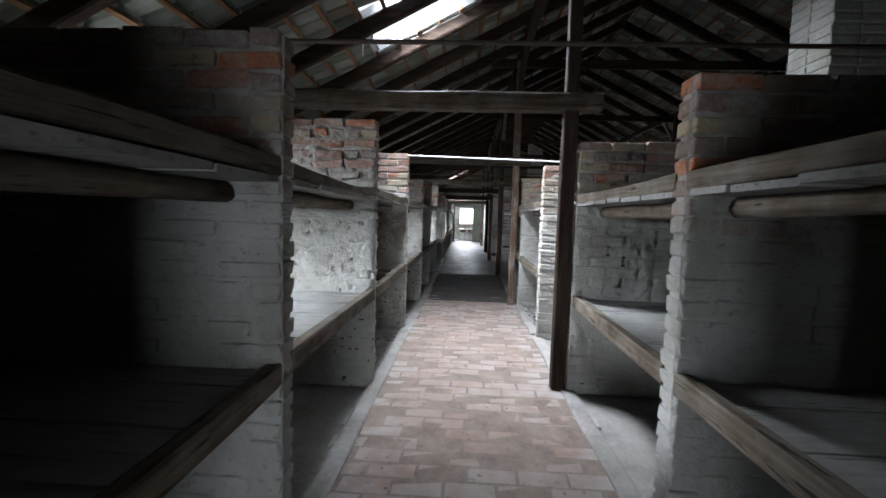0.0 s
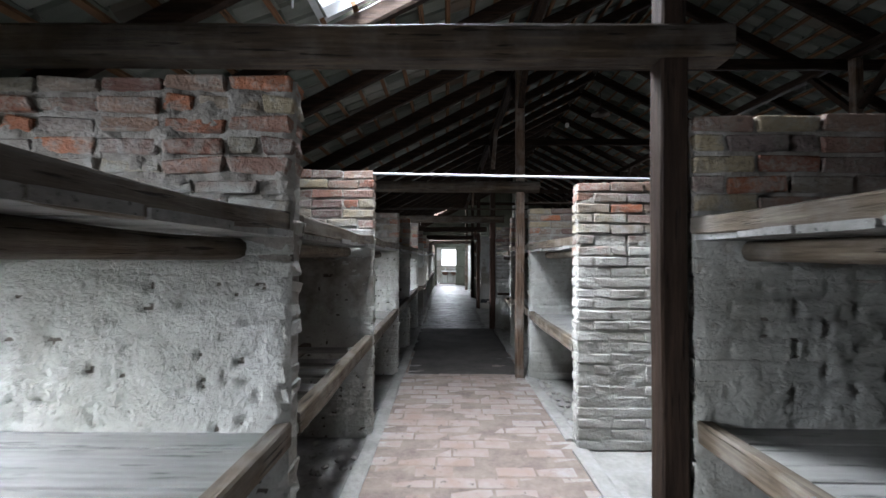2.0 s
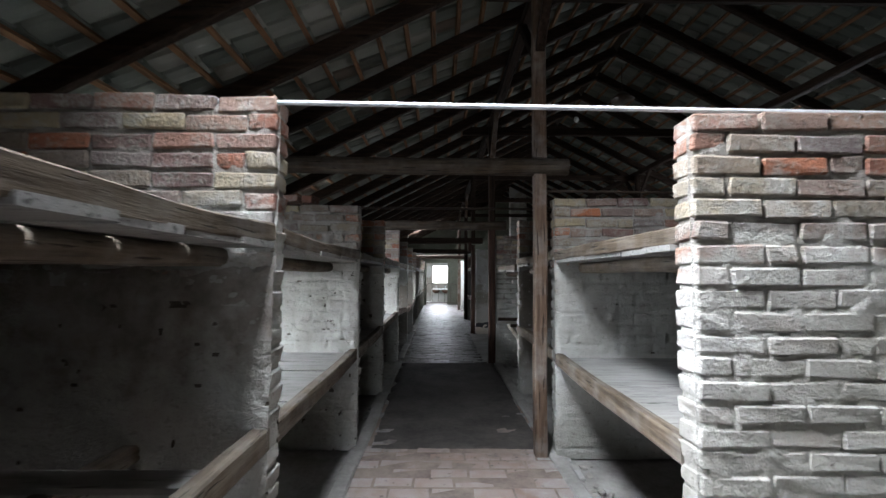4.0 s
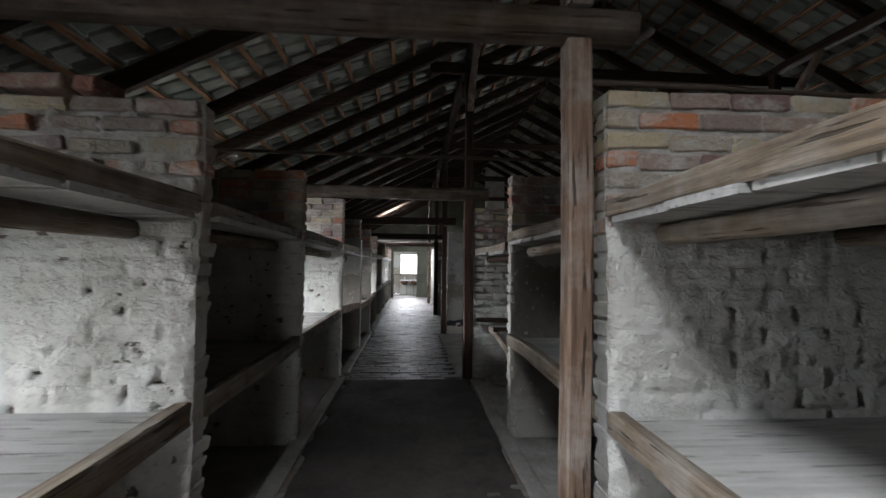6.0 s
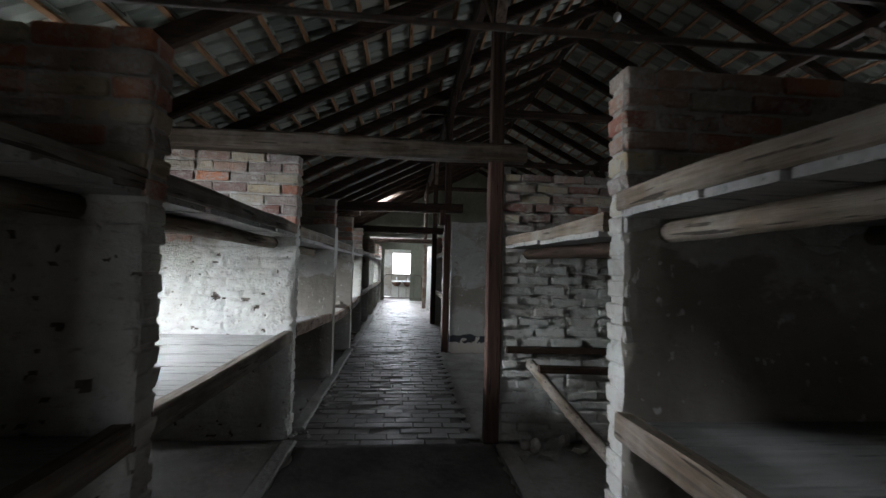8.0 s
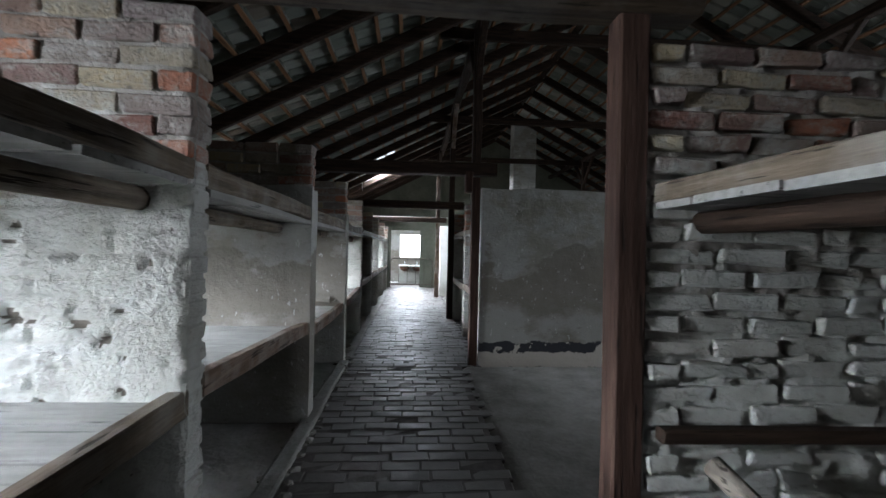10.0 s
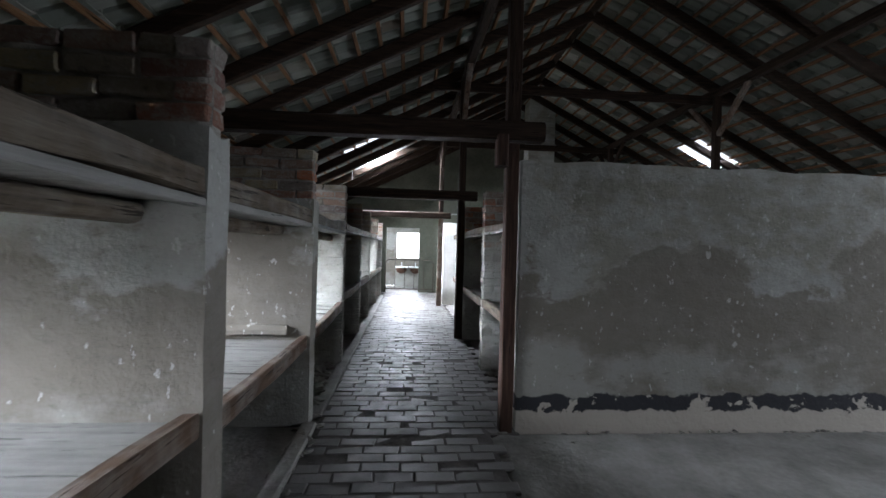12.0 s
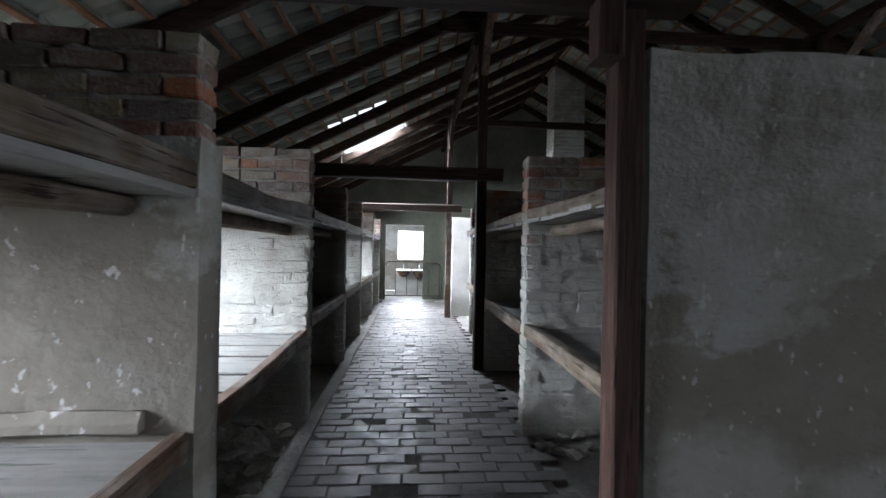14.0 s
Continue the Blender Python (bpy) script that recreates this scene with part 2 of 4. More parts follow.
def mat_simple(name, c1, c2, scale, rough=0.9, strength=0.5, dist=0.01, spec=0.3, random_amount=0.0, stops=None):
    n = Nodes(name)
    p = n.pos()
    a, b = n.noise(p, scale, 5), n.noise(p, scale * 9, 4)
    col = n.ramp(n.math("ADD", n.math("MULTIPLY", a, 0.7), n.math("MULTIPLY", b, 0.3)), stops or [(0.3, c1), (0.7, c2)])
    if random_amount:
        col = n.mix(n.math("MULTIPLY", n.random(), random_amount), col, c1)
    return n.done(col, rough, n.math("ADD", a, n.math("MULTIPLY", b, 0.5)), strength, dist, spec)


WHITE = mat_simple("clean_limewash", (0.50, 0.49, 0.46), (0.76, 0.755, 0.73), 2.5, 0.9, 0.5, 0.012, 0.2)
# joint dirt and the shade inside chips and pits, both as dark colour
PIT_DARK = mat_simple("dirty_joint_shaded_pit", (0.05, 0.043, 0.037), (0.14, 0.122, 0.105), 24, 0.95, 0.8, 0.01, 0.1)
GABLE = mat_simple("green_grey_plaster", (0.055, 0.058, 0.044), (0.12, 0.124, 0.095), 1.5)
CONCRETE = mat_simple("trodden_concrete", (0.026, 0.023, 0.021), (0.088, 0.078, 0.070), 2.2, 0.85, 0.7, 0.012, 0.2)
JOINT = mat_simple("dirt_in_the_joints", (0.055, 0.050, 0.046), (0.15, 0.141, 0.132), 5.0, 0.95, 0.8, 0.01, 0.1)
JOINT_RED = mat_simple("reddish_dust_in_the_joints", (0.12, 0.092, 0.078), (0.255, 0.208, 0.180), 4.0, 0.95, 0.8, 0.01, 0.1)
EARTH = mat_simple("dusty_floor", (0.145, 0.137, 0.126), (0.330, 0.318, 0.300), 3.0, 0.9, 0.8, 0.02)
IRON = mat_simple("rusty_iron", (0.02, 0.018, 0.016), (0.07, 0.045, 0.03), 20, 0.6)
STEEL = mat_simple("galvanised_steel", (0.40, 0.42, 0.44), (0.62, 0.64, 0.66), 14, 0.45)
ENAMEL = mat_simple("white_enamel", (0.62, 0.62, 0.60), (0.82, 0.82, 0.80), 5, 0.3)
BASIN = mat_simple("rusty_basin", (0.06, 0.03, 0.02), (0.18, 0.10, 0.07), 8, 0.7)
GRASS = mat_simple("grass_ground", (0.04, 0.06, 0.02), (0.09, 0.12, 0.05), 0.8)
OUTER = mat_simple("outer_brick", (0.22, 0.10, 0.07), (0.38, 0.18, 0.13), 6)


def mat_paver(name, stops, wet):
    n = Nodes(name)
    p = n.pos()
    big, mid, fine = n.noise(p, 0.9, 4), n.noise(p, 7.0, 5), n.noise(p, 50.0, 4)
    isl = n.t.nodes.new("ShaderNodeNewGeometry").outputs["Random Per Island"]
    rnd = n.math("FRACT", n.math("ADD", n.random(), isl))
    col = n.ramp(rnd, stops)
    col = n.mix(n.math("MULTIPLY", mid, 0.6), col, stops[0][1])
    col = n.mix(n.ramp(n.math("ADD", n.math("MULTIPLY", big, 0.6), n.math("MULTIPLY", mid, 0.4)), [(0.42, (0, 0, 0)), (0.60, (0.85, 0.85, 0.85))]), col, (0.29, 0.265, 0.245) if not wet else (0.185, 0.178, 0.172))
    if not wet:
        sp = n.t.nodes.new("ShaderNodeSeparateXYZ")
        n.link(p, sp.inputs[0])
        worn = n.math("MULTIPLY", n.math("ADD", n.math("SUBTRACT", sp.outputs[1], 4.7), n.math("MULTIPLY", n.math("SUBTRACT", n.noise(p, 2.4, 6, 0.7), 0.5), 4.0)), 0.9, True)
        col = n.mix(worn, col, n.mix(mid, (0.04, 0.037, 0.035), (0.10, 0.092, 0.086)))
        col = n.mix(n.ramp(n.noise(p, 19.0, 3), [(0.63, (0, 0, 0)), (0.70, (0.8, 0.8, 0.8))]), col, (0.07, 0.06, 0.055))
        side = n.math("MULTIPLY", n.math("ADD", n.math("SUBTRACT", n.math("ABSOLUTE", sp.outputs[0]), 0.62), n.math("MULTIPLY", n.math("SUBTRACT", n.noise(n.pos((1, 1, 1), (9, 4, 0)), 3.2, 6, 0.7), 0.45), 1.5)), 2.6, True)
        col = n.mix(n.math("MULTIPLY", side, 0.75), col, n.mix(fine, (0.20, 0.205, 0.205), (0.40, 0.40, 0.39)))
    r = n.ramp(mid, [(0.35, (0.38,) * 3 if wet else (0.7,) * 3), (0.65, (0.7,) * 3 if wet else (0.95,) * 3)])
    return n.done(col, r, n.math("ADD", mid, n.math("MULTIPLY", fine, 0.4)), 0.6, 0.008, 0.45 if wet else 0.25)


PAVER_RED = mat_paver("red_paver", [(0.0, (0.195, 0.135, 0.110)), (0.35, (0.222, 0.155, 0.128)), (0.7, (0.240, 0.178, 0.150)), (1.0, (0.222, 0.185, 0.166))], False)
PAVER_DARK = mat_paver("dark_paver", [(0.0, (0.050, 0.043, 0.040)), (0.4, (0.095, 0.082, 0.077)), (0.8, (0.14, 0.125, 0.117)), (1.0, (0.085, 0.064, 0.058))], True)


def mat_tile():
    n = Nodes("roof_tile_underside")
    p = n.pos()
    isl = n.t.nodes.new("ShaderNodeNewGeometry").outputs["Random Per Island"]
    a, b = n.noise(p, 3.0, 4), n.noise(p, 35.0, 4)
    col = n.ramp(isl, [(0.0, (0.085, 0.095, 0.083)), (0.5, (0.19, 0.203, 0.18)), (0.85, (0.31, 0.315, 0.285)), (1.0, (0.14, 0.105, 0.08))])
    col = n.mix(n.math("MULTIPLY", a, 0.5), col, (0.075, 0.084, 0.066))
    return n.done(col, 0.9, b, 0.4, 0.006)


TILE = mat_tile()

# ---------------------------------------------------------------- makers
PLACE = {}


def thing(name, loc, label="", category="", group="", kind=""):
    ob = new(name)
    ob.location = loc
    PLACE[ob.name] = Vector(loc)
    return tagged(ob, label, category, group, kind)


def mesh_of(name, bm, material):
    me = bpy.data.meshes.new(name)
    bm.to_mesh(me)
    bm.free()
    me.materials.append(material)
    return me


def part(name, bm, material, parent=None, label="", base=None, smooth=False):
    """Links a bmesh, given in world metres, as one mesh object."""
    at = PLACE[parent.name] if parent else Vector((0, 0, 0))
    own = Vector(base) if base is not None else at
    bm.transform(Matrix.Translation(-own))
    me = mesh_of(name, bm, material)
    if smooth:
        me.shade_smooth()
    ob = new(name, me)
    ob.parent = parent
    ob.location = own - at if parent else own
    PLACE[ob.name] = own
    return tagged(ob, label)


def box(bm, x0, x1, y0, y1, z0, z1):
    r = bmesh.ops.create_cube(bm, size=1.0)
    bmesh.ops.transform(bm, matrix=Matrix.Translation(((x0 + x1) / 2, (y0 + y1) / 2, (z0 + z1) / 2)) @ Matrix.Diagonal((x1 - x0, y1 - y0, z1 - z0, 1)), verts=r["verts"])
    return r["verts"]


def boxed(*a):
    bm = bmesh.new()
    box(bm, *a)
    return bm


def timber(p0, p1, w, h, rough=0.006, seg=0.25, rnd=0, seed=0.0, chamfer=0.14, sag=0.0):
    """A hewn beam from p0 to p1: w across, h upright, chamfered and uneven; rnd > 0 makes it a round pole."""
    bm = bmesh.new()
    p0, p1 = Vector(p0), Vector(p1)
    d = p1 - p0
    n = max(2, int(d.length / seg) + 1)
    up = Vector((0, 0, 1)) if abs(d.normalized().z) < 0.9 else Vector((0, 1, 0))
    side = d.cross(up).normalized()
    up = side.cross(d).normalized()
    if rnd:
        prof = [(0.5 * math.cos(2 * math.pi * k / rnd), 0.5 * math.sin(2 * math.pi * k / rnd)) for k in range(rnd)]
    else:
        c = chamfer
        prof = [(0.5, 0.5 - c), (0.5 - c, 0.5), (-0.5 + c, 0.5), (-0.5, 0.5 - c), (-0.5, -0.5 + c), (-0.5 + c, -0.5), (0.5 - c, -0.5), (0.5, -0.5 + c)]
    rings = []
    for i in range(n):
        f = i / (n - 1)
        c = p0 + d * f - up * (sag * math.sin(math.pi * f))
        c = c + (side * noise.noise((f * d.length * 0.9 + seed, 3.1, seed)) + up * noise.noise((f * d.length * 0.9, 8.7 + seed, seed))) * rough * 1.6
        ring = []
        for k, (a, b) in enumerate(prof):
            j = 1 + noise.noise((f * d.length * 2.1 + seed * 3, k * 1.7, seed)) * rough * 14
            ring.append(bm.verts.new(c + side * (a * w * j) + up * (b * h * j)))
        rings.append(ring)
    m = len(prof)
    for r0, r1 in zip(rings, rings[1:]):
        for k in range(m):
            bm.faces.new((r0[k], r0[(k + 1) % m], r1[(k + 1) % m], r1[k]))
    bm.faces.new(list(reversed(rings[0])))
    bm.faces.new(rings[-1])
    bmesh.ops.recalc_face_normals(bm, faces=bm.faces)
    return bm


def structure(name, bm, material, label="", category="wall"):
    return tagged(part(name, bm, material, label=label), category=category, kind="structure")


def wall_holes(x, th, y0, y1, z0, z1, holes):
    """A wall along y between x and x+th with rectangular holes (ya, yb, za, zb) through it."""
    bm = bmesh.new()
    cuts = sorted(holes)
    y = y0
    for ya, yb, za, zb in cuts:
        box(bm, x, x + th, y, ya, z0, z1)
        box(bm, x, x + th, ya, yb, z0, za)
        box(bm, x, x + th, ya, yb, zb, z1)
        y = yb
    box(bm, x, x + th, y, y1, z0, z1)
    return bm


# ---------------------------------------------------------------- outer shell
EAVE = roof_z(WL)
holesL = [(bay_mid(i) - WIN_W / 2, bay_mid(i) + WIN_W / 2, WIN_Z0, WIN_Z1) for i in WIN_BAYS] + [(23.2, 24.2, 0.95, 2.05)]
structure("wall_west", wall_holes(WL - 0.25, 0.25, Y0, Y2, 0, EAVE + 0.075, holesL), PLASTER, "limewashed brick outer wall with small windows")
holesR = [(a - WIN_W / 2, a + WIN_W / 2, 1.08, 2.12) for a, _ in EAST]
structure("wall_east", wall_holes(WR, 0.25, Y0, Y2, 0, EAVE + 0.075, holesR), PLASTER, "limewashed brick outer wall with small windows")


def window_unit(name, x, yc, z0, z1, w, inside):
    win = thing(name, (x, yc, z0), "small dirty window in a grey wooden frame", "window", kind="structure")
    bm = bmesh.new()
    for a in (-w / 2, w / 2 - 0.05):
        box(bm, x - 0.03, x + 0.03, yc + a, yc + a + 0.05, z0, z1)
    for a in (z0, z1 - 0.05, (z0 + z1) / 2 - 0.015):
        box(bm, x - 0.027, x + 0.027, yc - w / 2 + 0.05, yc + w / 2 - 0.05, a, a + (0.05 if a != (z0 + z1) / 2 - 0.015 else 0.03))
    part("window_frame", bm, RAIL[2], win)
    return win


for k, i in enumerate(WIN_BAYS):
    window_unit("window_%d" % (k + 1), WL - 0.14, bay_mid(i), WIN_Z0, WIN_Z1, WIN_W, 1)


def gable(name, y, th, material, opening=None):
    """A cross wall up to the roof, with a doorway (x0, x1, top) or a window (x0, x1, top, bottom)."""
    bm = bmesh.new()
    lo, hi = WL, WR
    if opening:
        a, b, top = opening[:3]
        sill = opening[3] if len(opening) > 3 else 0
        box(bm, lo, a, y, y + th, 0, EAVE)
        box(bm, b, hi, y, y + th, 0, EAVE)
        box(bm, a, b, y, y + th, top, EAVE)
        if sill:
            box(bm, a, b, y, y + th, 0, sill)
    else:
        box(bm, lo, hi, y, y + th, 0, EAVE)
    vs = [bm.verts.new(c) for c in ((lo, y, EAVE + 0.06), (hi, y, EAVE + 0.06), (CX, y, RIDGE + 0.06), (lo, y + th, EAVE + 0.06), (hi, y + th, EAVE + 0.06), (CX, y + th, RIDGE + 0.06))]
    for f in ((0, 1, 2), (5, 4, 3), (1, 4, 5, 2), (2, 5, 3, 0)):
        bm.faces.new([vs[i] for i in f])
    return structure(name, bm, material, "green-grey plastered gable wall", "wall")


gable("wall_south", Y0 - 0.25, 0.25, PLASTER, (-0.65, 0.65, 2.05))
gable("wall_north", Y1, 0.20, GABLE, (-0.76, 0.27, 2.03))
gable("wall_far", Y2, 0.25, PLASTER, (-0.50, 0.32, 1.96, 1.02))

glow = Nodes("white_daylight_haze")
glow.b.inputs["Emission Color"].default_value, glow.b.inputs["Emission Strength"].default_value = (0.93, 0.97, 1.0, 1), 1.2
structure("backdrop", boxed(-3, 3, Y2 + 1.6, Y2 + 1.65, -0.3, 3.6), glow.done((0.8, 0.8, 0.8), 1.0), "plain white overcast distance outside the window", "backdrop")
# ground outside, floor inside
structure("ground", boxed(-400, 400, -400, 400, -0.45, -0.30), GRASS, "flat grass ground around the house", "ground")
structure("floor", boxed(WL, WR, Y0, Y2, -0.30, -0.012), EARTH, "dusty trodden earth and concrete floor", "floor")


def slab(name, x0, x1, y0, y1, top, material, label, seed, ragged, rough=0.004):
    """A trodden slab with a torn outline and a slightly wavy face."""
    bm = bmesh.new()
    nx, ny = max(6, int((x1 - x0) / 0.06)), max(6, int((y1 - y0) / 0.06))
    grid = []
    for j in range(ny + 1):
        row = []
        for i in range(nx + 1):
            x, y = x0 + (x1 - x0) * i / nx, y0 + (y1 - y0) * j / ny
            e = Vector((noise.noise((x * 3 + seed, y * 3, 1.0)) + 0.6 * noise.noise((x * 11, y * 11, seed)), noise.noise((x * 3, y * 3 + seed, 5.0)) + 0.6 * noise.noise((x * 11, y * 11 + 4, seed)))) * ragged
            rim = i in (0, nx) or j in (0, ny)
            z = top + rough * (noise.noise((x * 4, y * 4, seed)) + 0.5 * noise.noise((x * 15, y * 15, seed)))
            row.append(bm.verts.new((x + e.x * (i in (0, nx)), y + e.y * (j in (0, ny)), top - 0.03 if rim else z)))
        grid.append(row)
    for j in range(ny):
        for i in range(nx):
            bm.faces.new((grid[j][i], grid[j][i + 1], grid[j + 1][i + 1], grid[j + 1][i]))
    for f in bm.faces:
        f.smooth = True
    return structure(name, bm, material, label, "floor")


slab("floor_slab", XL + 0.07, XR - 0.02, 4.85, 8.50, 0.017, CONCRETE, "dark trodden concrete strip in the aisle", 3.0, 0.12)
slab("floor_apron", 0.60, 5.0, 8.55, 12.05, 0.014, EARTH, "dusty broken concrete floor beside the aisle paving", 8.0, 0.035, 0.009)

# ---------------------------------------------------------------- roof
cs, sn = math.cos(ANG), math.sin(ANG)


def slope_pt(side, u, y, h):
    """Point u metres down the slope from the ridge, h above the rafters' upper face; side -1 is the west slope."""
    return (CX + side * (u * cs + h * sn), y, RIDGE - u * sn + h * cs)


def skylight_at(side, u, y):
    x = CX + side * u * cs
    return any(a - 0.02 < y < b + 0.02 and c < x < d for a, b, c, d in (SKY_L + SLIT_L if side < 0 else SKY_R))


LEN = (CX - WL) / cs + 0.45
RAFTER_Y = [1.86 + 0.92 * k for k in range(-9, 26)]
for side in (-1, 1):
    for k, y in enumerate(RAFTER_Y):
        bm = timber(slope_pt(side, 0.06, y, -0.075), slope_pt(side, LEN, y, -0.075), 0.085, 0.15, 0.004, 0.8, seed=k + side * 50)
        tagged(part("rafter", bm, BEAM[0], base=slope_pt(side, LEN, y, -0.15)), "dark old timber rafter under the roof tiles", "rafter", "rafters", "structure")
PITCH = 0.275
nrow = int(LEN / PITCH)
ya, yb = Y0 - 0.4, Y2 + 0.4
for side in (-1, 1):
    bm = bmesh.new()
    for r in range(nrow + 1):
        u = 0.12 + r * PITCH
        spans, y = [], ya
        x = CX + side * u * cs
        for a, b, c, d in sorted(SKY_L if side < 0 else SKY_R):
            if c < x < d:
                spans.append((y, a + 0.06))
                y = b - 0.06
        spans.append((y, yb))
        for s0, s1 in spans:
            m = Matrix.Translation(slope_pt(side, u, (s0 + s1) / 2, 0.018)) @ Matrix.Rotation(side * ANG, 4, "Y") @ Matrix.Diagonal((0.040, s1 - s0, 0.034, 1))
            bmesh.ops.create_cube(bm, size=1.0, matrix=m)
    structure("ceiling_battens", bm, BATTEN[1], "thin orange-brown tile battens across the rafters", "ceiling")
    # interlocking tiles: a wavy shell each, lapping over the row below
    rng = random.Random(5 + side)
    verts, faces = [], []
    W, L = 0.205, 0.33
    prof = [(-0.54, 0.042), (-0.41, 0.004), (-0.12, -0.012), (0.18, -0.010), (0.33, 0.0), (0.42, 0.046), (0.54, 0.052)]
    for r in range(nrow + 1):
        for c in range(int((yb - ya) / W)):
            y = ya + (c + 0.5) * W + rng.uniform(-0.006, 0.006)
            u0 = 0.10 + r * PITCH + rng.uniform(-0.008, 0.008)
            if skylight_at(side, u0 + 0.14, y):
                continue
            lift = rng.uniform(0.0, 0.006) + (0.02 if rng.random() < 0.012 else 0.0)
            n0 = len(verts)
            for hh in (0.0, 0.014):
                for e, hb in ((u0 - 0.02, 0.046), (u0 + L - 0.02, 0.082 + lift)):
                    for q, z in prof:
                        verts.append(slope_pt(side, e, y + q * W, hb + z + hh))
            k = len(prof)
            for i in range(k - 1):
                faces.append((n0 + i, n0 + i + 1, n0 + k + i + 1, n0 + k + i))
                faces.append((n0 + 2 * k + i, n0 + 3 * k + i, n0 + 3 * k + i + 1, n0 + 2 * k + i + 1))
                faces.append((n0 + k + i, n0 + k + i + 1, n0 + 3 * k + i + 1, n0 + 3 * k + i))
                faces.append((n0 + i, n0 + 2 * k + i, n0 + 2 * k + i + 1, n0 + i + 1))
            faces.append((n0, n0 + k, n0 + 3 * k, n0 + 2 * k))
            faces.append((n0 + k - 1, n0 + 3 * k - 1, n0 + 4 * k - 1, n0 + 2 * k - 1))
    me = bpy.data.meshes.new("ceiling_tiles")
    me.from_pydata(verts, [], faces)
    me.materials.append(TILE)
    tagged(new("ceiling_tiles", me), "grey-green undersides of clay roof tiles in lapped rows", "ceiling", kind="structure")
bm = timber((CX, ya, RIDGE + 0.10), (CX, yb, RIDGE + 0.10), 0.34, 0.10, 0.003, 2.0)
structure("ceiling_ridge", bm, BEAM[1], "ridge capping of the roof", "roof")


def skylight(side, a, b, c, d):
    u0, u1 = sorted((abs(CX - c) / cs, abs(CX - d) / cs))
    sk = thing("skylight", slope_pt(side, u1, (a + b) / 2, 0.05), "bright roof skylight in a steel frame between two rafters", "skylight")
    PLACE[sk.name] = Vector(sk.location)
    rot = Matrix.Rotation(side * ANG, 4, "Y")
    for u, y, lu, ly in ((u0, (a + b) / 2, 0.05, b - a + 0.1), (u1, (a + b) / 2, 0.05, b - a + 0.1), ((u0 + u1) / 2, a, u1 - u0, 0.05), ((u0 + u1) / 2, b, u1 - u0, 0.05)):
        bm = bmesh.new()
        bmesh.ops.create_cube(bm, size=1.0, matrix=Matrix.Translation(slope_pt(side, u, y, 0.07)) @ rot @ Matrix.Diagonal((lu, ly, 0.09, 1)))
        part("frame_bar", bm, STEEL, sk)
    st = timber(slope_pt(side, u1 - 0.02, a + 0.12, 0.06), Vector(slope_pt(side, u1 - 0.02, a + 0.12, 0.06)) + Vector((0, 0, -0.32)), 0.012, 0.012, 0.002, 0.1)
    part("opening_rod", st, STEEL, sk, "thin pale hanging opening rod")


for a in SKY_L:
    skylight(-1, *a)
for a in SKY_R:
    skylight(1, *a)

# ---------------------------------------------------------------- timber frames
for k, y in enumerate(POST_Y):
    for side in (-1, 1):
        px = POST_XS[k] if side < 0 else 2 * CX - POST_X
        yb_ = y
        light = {2: POSTW, 4: REDW, 6: POSTW, 3: REDW}.get(k, BEAM)
        tie = TIE_Z[k]
        post = thing("roof_post", (px, yb_, 0), "brown hewn timber post standing at a partition's end", "post", "roof posts")
        part("lower_post", timber((px, yb_, 0), (px, yb_, tie), 0.115 if k not in (2, 4) else 0.10, 0.11, 0.005, 0.3, seed=k * 7 + side, chamfer=0.08), light[2], post)
        part("upper_post", timber((px, yb_, tie + 0.14), (px, yb_, roof_z(px) - 0.30), 0.105, 0.105, 0.005, 0.4, seed=k * 9 + side, chamfer=0.08), BEAM[2] if k != 2 else POSTW[2], post)
        for s2 in (-1, 1):
            bm = timber((px - side * 0.0, yb_ + s2 * 0.05, 3.40), (px, yb_ + s2 * 0.68, roof_z(px) - 0.27), 0.075, 0.075, 0.012, 0.2, seed=k * 5 + s2 + side * 3, chamfer=0.12)
            part("brace", bm, POSTW[2] if k % 2 else BEAM[2], post, "slanting crooked brace")
        x0, x1 = (WL, px + 0.24) if side < 0 else (px - 0.24, WR)
        bm = timber((x0, yb_ - 0.0, tie + 0.07), (x1, yb_ - 0.0, tie + 0.07 + (0.03 if k == 4 else 0.0)), 0.16, 0.145, 0.006, 0.3, seed=k * 3 + side, rnd=12 if k == 2 else 0)
        tagged(part("tie_beam", bm, TIEW[0] if k < 4 else BEAM[0]), "heavy dark timber tie beam resting on the post", "beam", "tie beams")
    bm = timber((POST_X - 0.5, y + 0.09, 4.0), (2 * CX - POST_X + 0.5, y + 0.09, 4.0), 0.06, 0.14, 0.005, 0.5, seed=k + 90)
    tagged(part("collar_beam", bm, BEAM[0]), "dark horizontal collar beam under the roof", "beam", "collar beams")
for px in (POST_X, 2 * CX - POST_X):
    bm = timber((px, ya + 0.6, roof_z(px) - 0.23), (px, Y1, roof_z(px) - 0.23), 0.12, 0.12, 0.012, 0.5, seed=px)
    tagged(part("purlin", bm, BEAM[1]), "long dark purlin carrying the rafters", "beam", "purlins")

# chimneys in the middle of the house
CHIMNEYS = []
for x, y in ((2.77, 1.22), (2.92, 19.6)):
    bm = boxed(x + 0.012, x + 0.68, y + 0.012, y + 0.48, 0, RIDGE - 0.1)
    CHIMNEYS.append(part("chimney", bm, PLASTER, base=(x, y, 0)))
    tagged(CHIMNEYS[-1], "pale limewashed brick chimney rising to the roof", "chimney")

# ---------------------------------------------------------------- partitions
BRICK_W, BRICK_H, COURSE = 0.265, 0.068, 0.084


